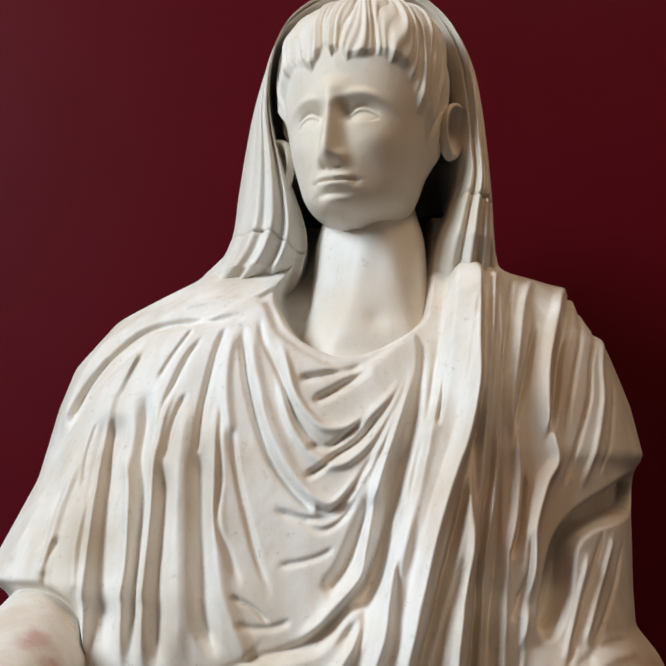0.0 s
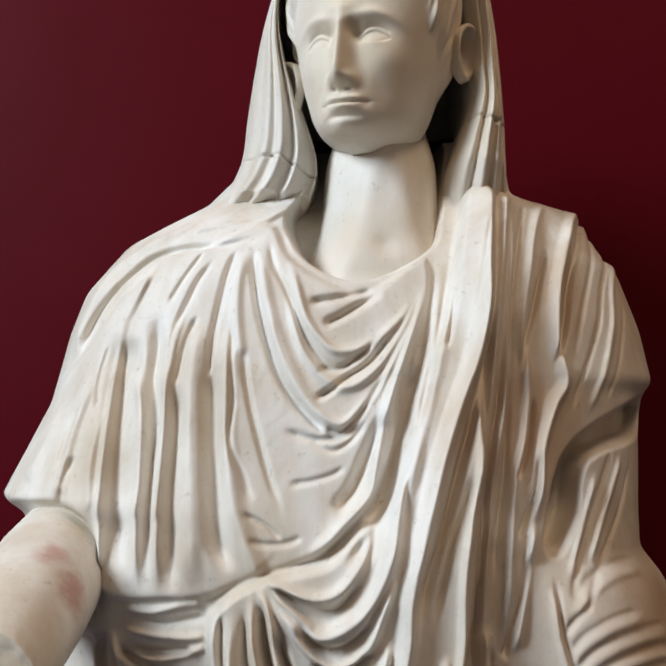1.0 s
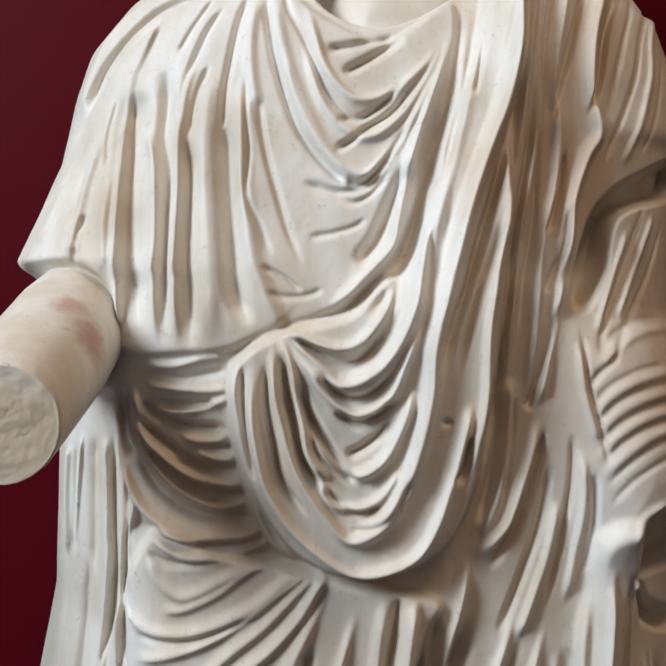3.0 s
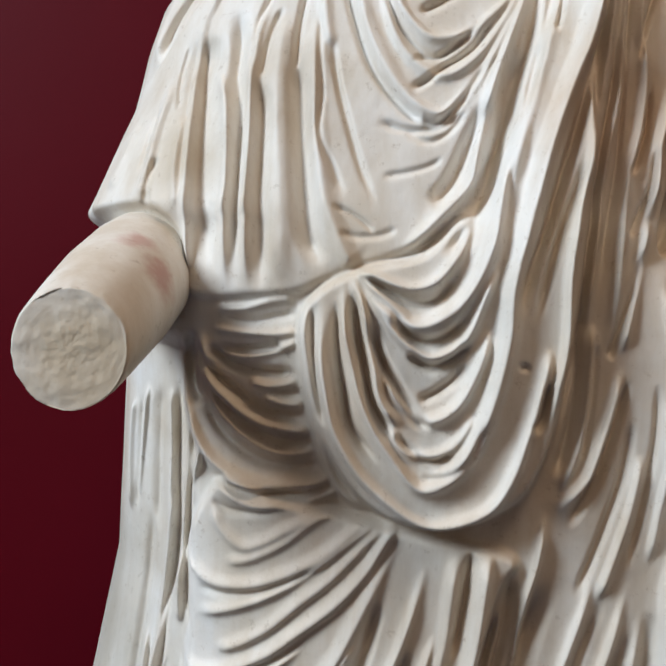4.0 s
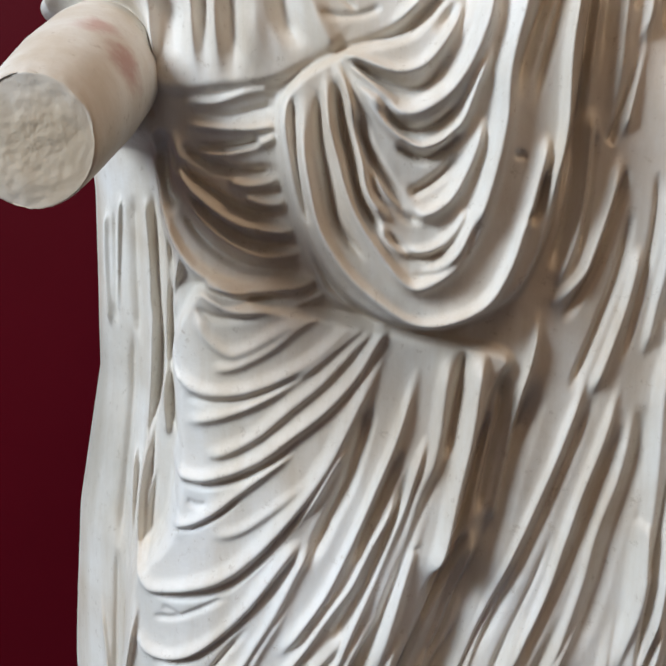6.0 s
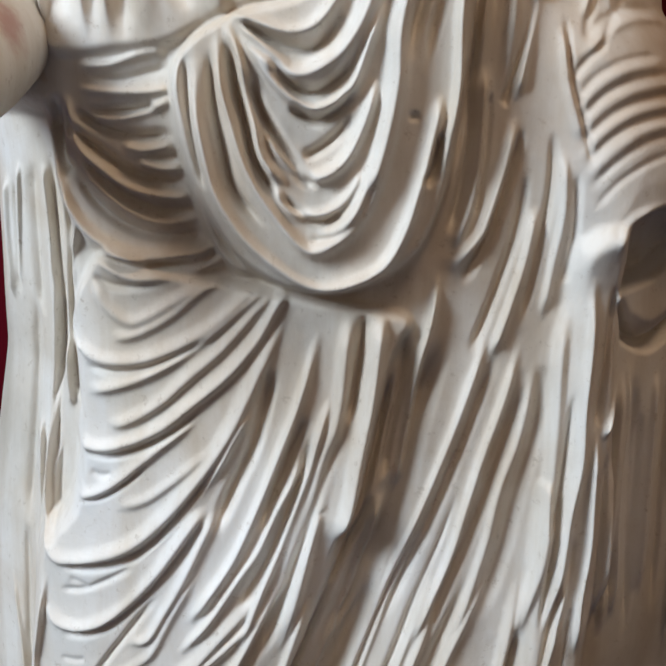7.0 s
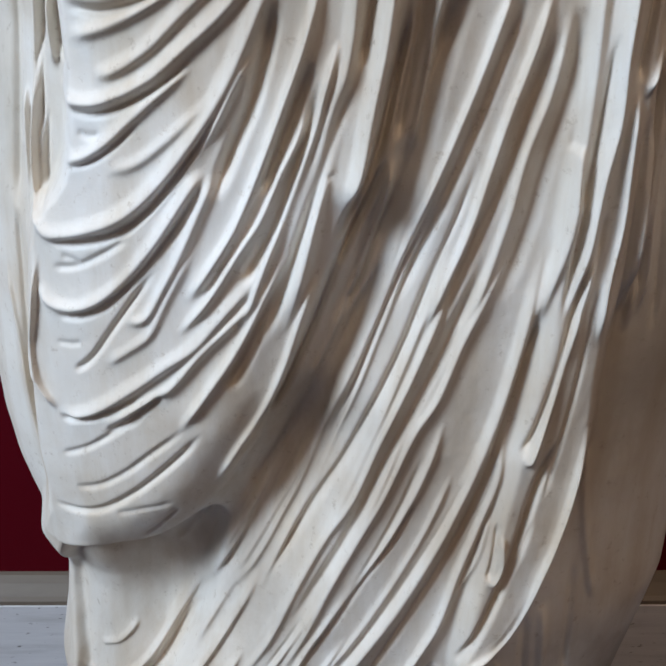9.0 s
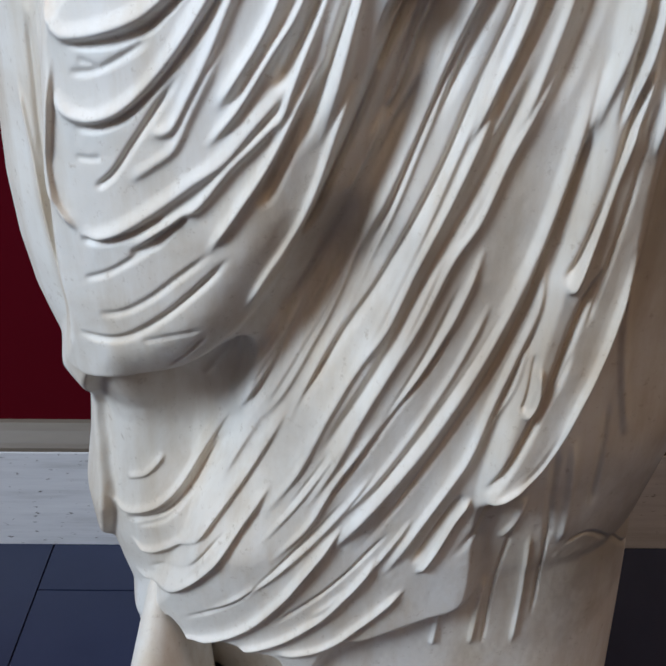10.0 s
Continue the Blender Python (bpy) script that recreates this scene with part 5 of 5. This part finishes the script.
def neck():
    """Neck and the bare skin inside the neckline."""
    z = np.linspace(2.085, 2.40, 110)
    a = np.linspace(-math.pi, math.pi, 120, endpoint=False)
    wide = smoothed(np.interp(z, (2.085, 2.13, 2.17, 2.195, 2.22, 2.25, 2.31, 2.40), (0.130, 0.121, 0.106, 0.090, 0.079, 0.075, 0.071, 0.045)), 9)
    fore = smoothed(np.interp(z, (2.085, 2.13, 2.17, 2.20, 2.25, 2.29, 2.33, 2.40), (0.105, 0.122, 0.124, 0.110, 0.095, 0.090, 0.078, 0.04)), 9)
    c, s = np.cos(a)[None], np.sin(a)[None]
    x = wide[:, None] * s
    y = -np.where(c > 0, fore[:, None], 0.07) * c
    zz = np.repeat(z[:, None], len(a), 1)
    cord = 0.004 * bell(x, -0.040 + 0.30 * (zz - 2.19), 0.018) + 0.004 * bell(x, 0.040 - 0.25 * (zz - 2.19), 0.018) - 0.006 * bell(x, 0.0, 0.014) * bell(zz, 2.185, 0.016)
    y = y - cord * np.clip(c, 0, 1)
    statue.grid(np.stack([0.218 + x, -0.510 + y, zz], -1), True)


neck()

VEIL_OUT = [(-0.079, 2.208), (-0.026, 2.241), (0.010, 2.27), (0.034, 2.32), (0.041, 2.381), (0.049, 2.447), (0.06, 2.509), (0.086, 2.578), (0.126, 2.626), (0.172, 2.652), (0.215, 2.659), (0.257, 2.656), (0.298, 2.634), (0.335, 2.589), (0.359, 2.53), (0.371, 2.463), (0.375, 2.403), (0.376, 2.355), (0.380, 2.303), (0.390, 2.22), (0.395, 2.12)]
VEIL_IN = [(0.071, 2.213), (0.1, 2.228), (0.124, 2.253), (0.135, 2.292), (0.131, 2.326), (0.115, 2.372), (0.093, 2.435), (0.081, 2.499), (0.088, 2.56), (0.126, 2.601), (0.171, 2.622), (0.217, 2.627), (0.255, 2.62), (0.288, 2.598), (0.309, 2.556), (0.317, 2.501), (0.322, 2.441), (0.325, 2.389), (0.312, 2.337), (0.297, 2.285), (0.29, 2.19)]


def veil():
    """The cloth drawn over the head, open towards the face."""
    o, i = curve(VEIL_OUT, 34), curve(VEIL_IN, 34)
    t = np.linspace(0, 1, len(o))[:, None]
    mid = np.array([0.21, 2.40])
    k = np.linspace(0, 1, 110)
    grid = []
    back = mid + (o - mid) * 0.94
    inner = mid + (i - mid) * 0.97
    stations = np.array([0, 0.16, 0.30, 0.46, 0.62, 0.74, 1.0])
    lines = [inner, i, 0.74 * i + 0.26 * o, 0.48 * i + 0.52 * o, 0.22 * i + 0.78 * o, o, back]
    depth = [-0.40, -0.545, -0.572, -0.575, -0.550, -0.49, -0.26]
    for q in k:
        j = min(int(np.searchsorted(stations, q, side="right")) - 1, 5)
        f = (q - stations[j]) / (stations[j + 1] - stations[j])
        f = f * f * (3 - 2 * f) * 0.4 + f * 0.6
        xz = lines[j] * (1 - f) + lines[j + 1] * f
        y = depth[j] * (1 - f) + depth[j + 1] * f
        side = np.abs(t - 0.5) * 2
        ahead = 0.030 * np.clip((t - 0.62) / 0.24, 0, 1) ** 1.5 * np.clip((q - 0.1) / 0.1, 0, 1) * np.clip((0.85 - q) / 0.12, 0, 1)
        wave = ahead + 0.0075 * np.sin(q * 46 + 2.5 * t + 1.2 * np.sin(7 * t)) * np.clip((q - 0.12) / 0.1, 0, 1) * np.clip((0.8 - q) / 0.1, 0, 1) * (0.35 + 0.65 * side) * np.clip((xz[:, 1:] - 2.20) / 0.07, 0, 1)
        sink = np.where(xz[:, :1] < 0.2, 1.4 * np.clip(2.262 - xz[:, 1:], 0, 1), 0.40 * np.clip(2.30 - xz[:, 1:], 0, 1))
        seam = np.where(xz[:, :1] < 0.2, 2.318 - 0.30 * (xz[:, :1] - 0.035) + 0.004 * np.sin(90 * xz[:, :1]), 2.352 + 0.003 * np.sin(120 * xz[:, :1]))
        sink = sink + 0.007 * bell(xz[:, 1:], seam, 0.0016)
        grid.append(np.concatenate([xz[:, :1], y - wave + sink, xz[:, 1:]], 1))
    g = np.array(grid)
    close = g[-1:].copy()
    close[..., 0], close[..., 1], close[..., 2] = 0.21, -0.24, np.minimum(close[..., 2], 2.45)
    statue.grid(np.concatenate([g, close]))


veil()


def arm_stump():
    """The broken forearm that comes out of the sleeve, its end a rough fracture."""
    a, b = Vector((-0.133, -0.58, 1.855)), Vector((-0.133, -0.88, 1.749))
    ahead = (b - a).normalized()
    side = ahead.cross(Vector((0, 0, 1))).normalized()
    up = side.cross(ahead)
    n, m = 96, 64
    v = np.linspace(0, 2 * math.pi, n, endpoint=False)
    rows = []
    length = (b - a).length
    for i in range(m):
        u = i / (m - 1)
        chip = np.array([noise.fractal(Vector((math.cos(q2), math.sin(q2), 4.0)) * 2.4, 0.8, 2.1, 4) for q2 in v]) * max(0.0, u - 0.93) * 0.035
        r = -np.abs(chip) + np.interp(u, (0, 0.35, 0.6, 0.85, 0.985, 1.0), (0.050, 0.059, 0.0585, 0.053, 0.0495, 0.0482)) * (1 + 0.012 * np.cos(2 * v))
        rows.append([a + ahead * (length * u - 0.36 * u**4 * r[j] * math.sin(v[j])) + side * (r[j] * math.cos(v[j])) + up * (r[j] * math.sin(v[j])) for j in range(n)])
    for i in range(1, 41):
        q = 1 - i / 40
        r = 0.0482 * q
        bump = [0.0013 * noise.fractal(Vector((r * math.cos(q2), r * math.sin(q2), 0.3)) * 38, 0.7, 2.2, 6) for q2 in v]
        rows.append([b + ahead * (bump[j] * min(1, 40 * (1 - q)) - 0.36 * r * math.sin(v[j])) + side * (r * math.cos(v[j])) + up * (r * math.sin(v[j])) for j in range(n)])
    statue.grid(np.array([[tuple(p) for p in row] for row in rows]), True)


arm_stump()


def foot():
    """A bare foot under the hem."""
    u, v = np.linspace(0, 1, 40), np.linspace(0, 2 * math.pi, 40, endpoint=False)
    wide = np.interp(u, (0, 0.05, 0.3, 0.7, 0.9, 1), (0.0, 0.04, 0.045, 0.05, 0.045, 0.0))[:, None]
    high = np.interp(u, (0, 0.05, 0.3, 0.6, 0.9, 1), (0.0, 0.28, 0.30, 0.19, 0.07, 0.0))[:, None]
    lx, lz = wide * np.cos(v)[None], np.maximum(high * np.sin(v)[None], 0)
    ly = np.repeat(-0.26 * u[:, None], 40, 1)
    t = radians(-14)
    statue.grid(np.stack([-0.085 + lx * math.cos(t) - ly * math.sin(t), -0.56 + lx * math.sin(t) + ly * math.cos(t), BASE_Z + lz], -1), True)


foot()
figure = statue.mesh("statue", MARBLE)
tagged(figure, "weathered pale marble statue of a veiled draped figure with broken arms", "statue")

# the plinth below it
plinth = tagged(mesh_thing("plinth", box_bm(-0.17, 0.57, -0.82, -0.20, 0.0, BASE_Z, 0.006), TRAVERTINE), "plain pale stone plinth under the marble statue", "plinth")

# ---- floor ----
floor = tagged(mesh_thing("floor", box_bm(X0, X1, Y0, Y1, -0.2, -0.006), GROUT), "dark blue-grey slate tile floor with thin dark joints", "floor", kind="structure")


def tiles():
    wide, deep, gap = 0.9, 0.6, 0.004
    made = {}
    for c in range(-4, 5):
        x = -0.51 + wide * (c + 0.5)
        shift = -0.136 if c % 2 == 0 else -0.436
        for r in range(-1, 10):
            y0, y1 = max(shift - deep * r - deep, Y0 - 0.05), min(shift - deep * r, 0.05)
            x0, x1 = max(x - wide / 2, X0 - 0.05), min(x + wide / 2, X1 + 0.05)
            if y1 - y0 < 0.06 or x1 - x0 < 0.06:
                continue
            size = (round(x1 - x0, 4), round(y1 - y0, 4))
            if size not in made:
                hx, hy = (size[0] - gap) / 2, (size[1] - gap) / 2
                tile = mesh_thing("tile", box_bm(-hx, hx, -hy, hy, -0.02, 0.0), SLATE, floor)
                made[size] = tile.data
            else:
                tile = new("tile", made[size])
                tile.parent = floor
            tile.location = ((x0 + x1) / 2, (y0 + y1) / 2, 0.0)


tiles()
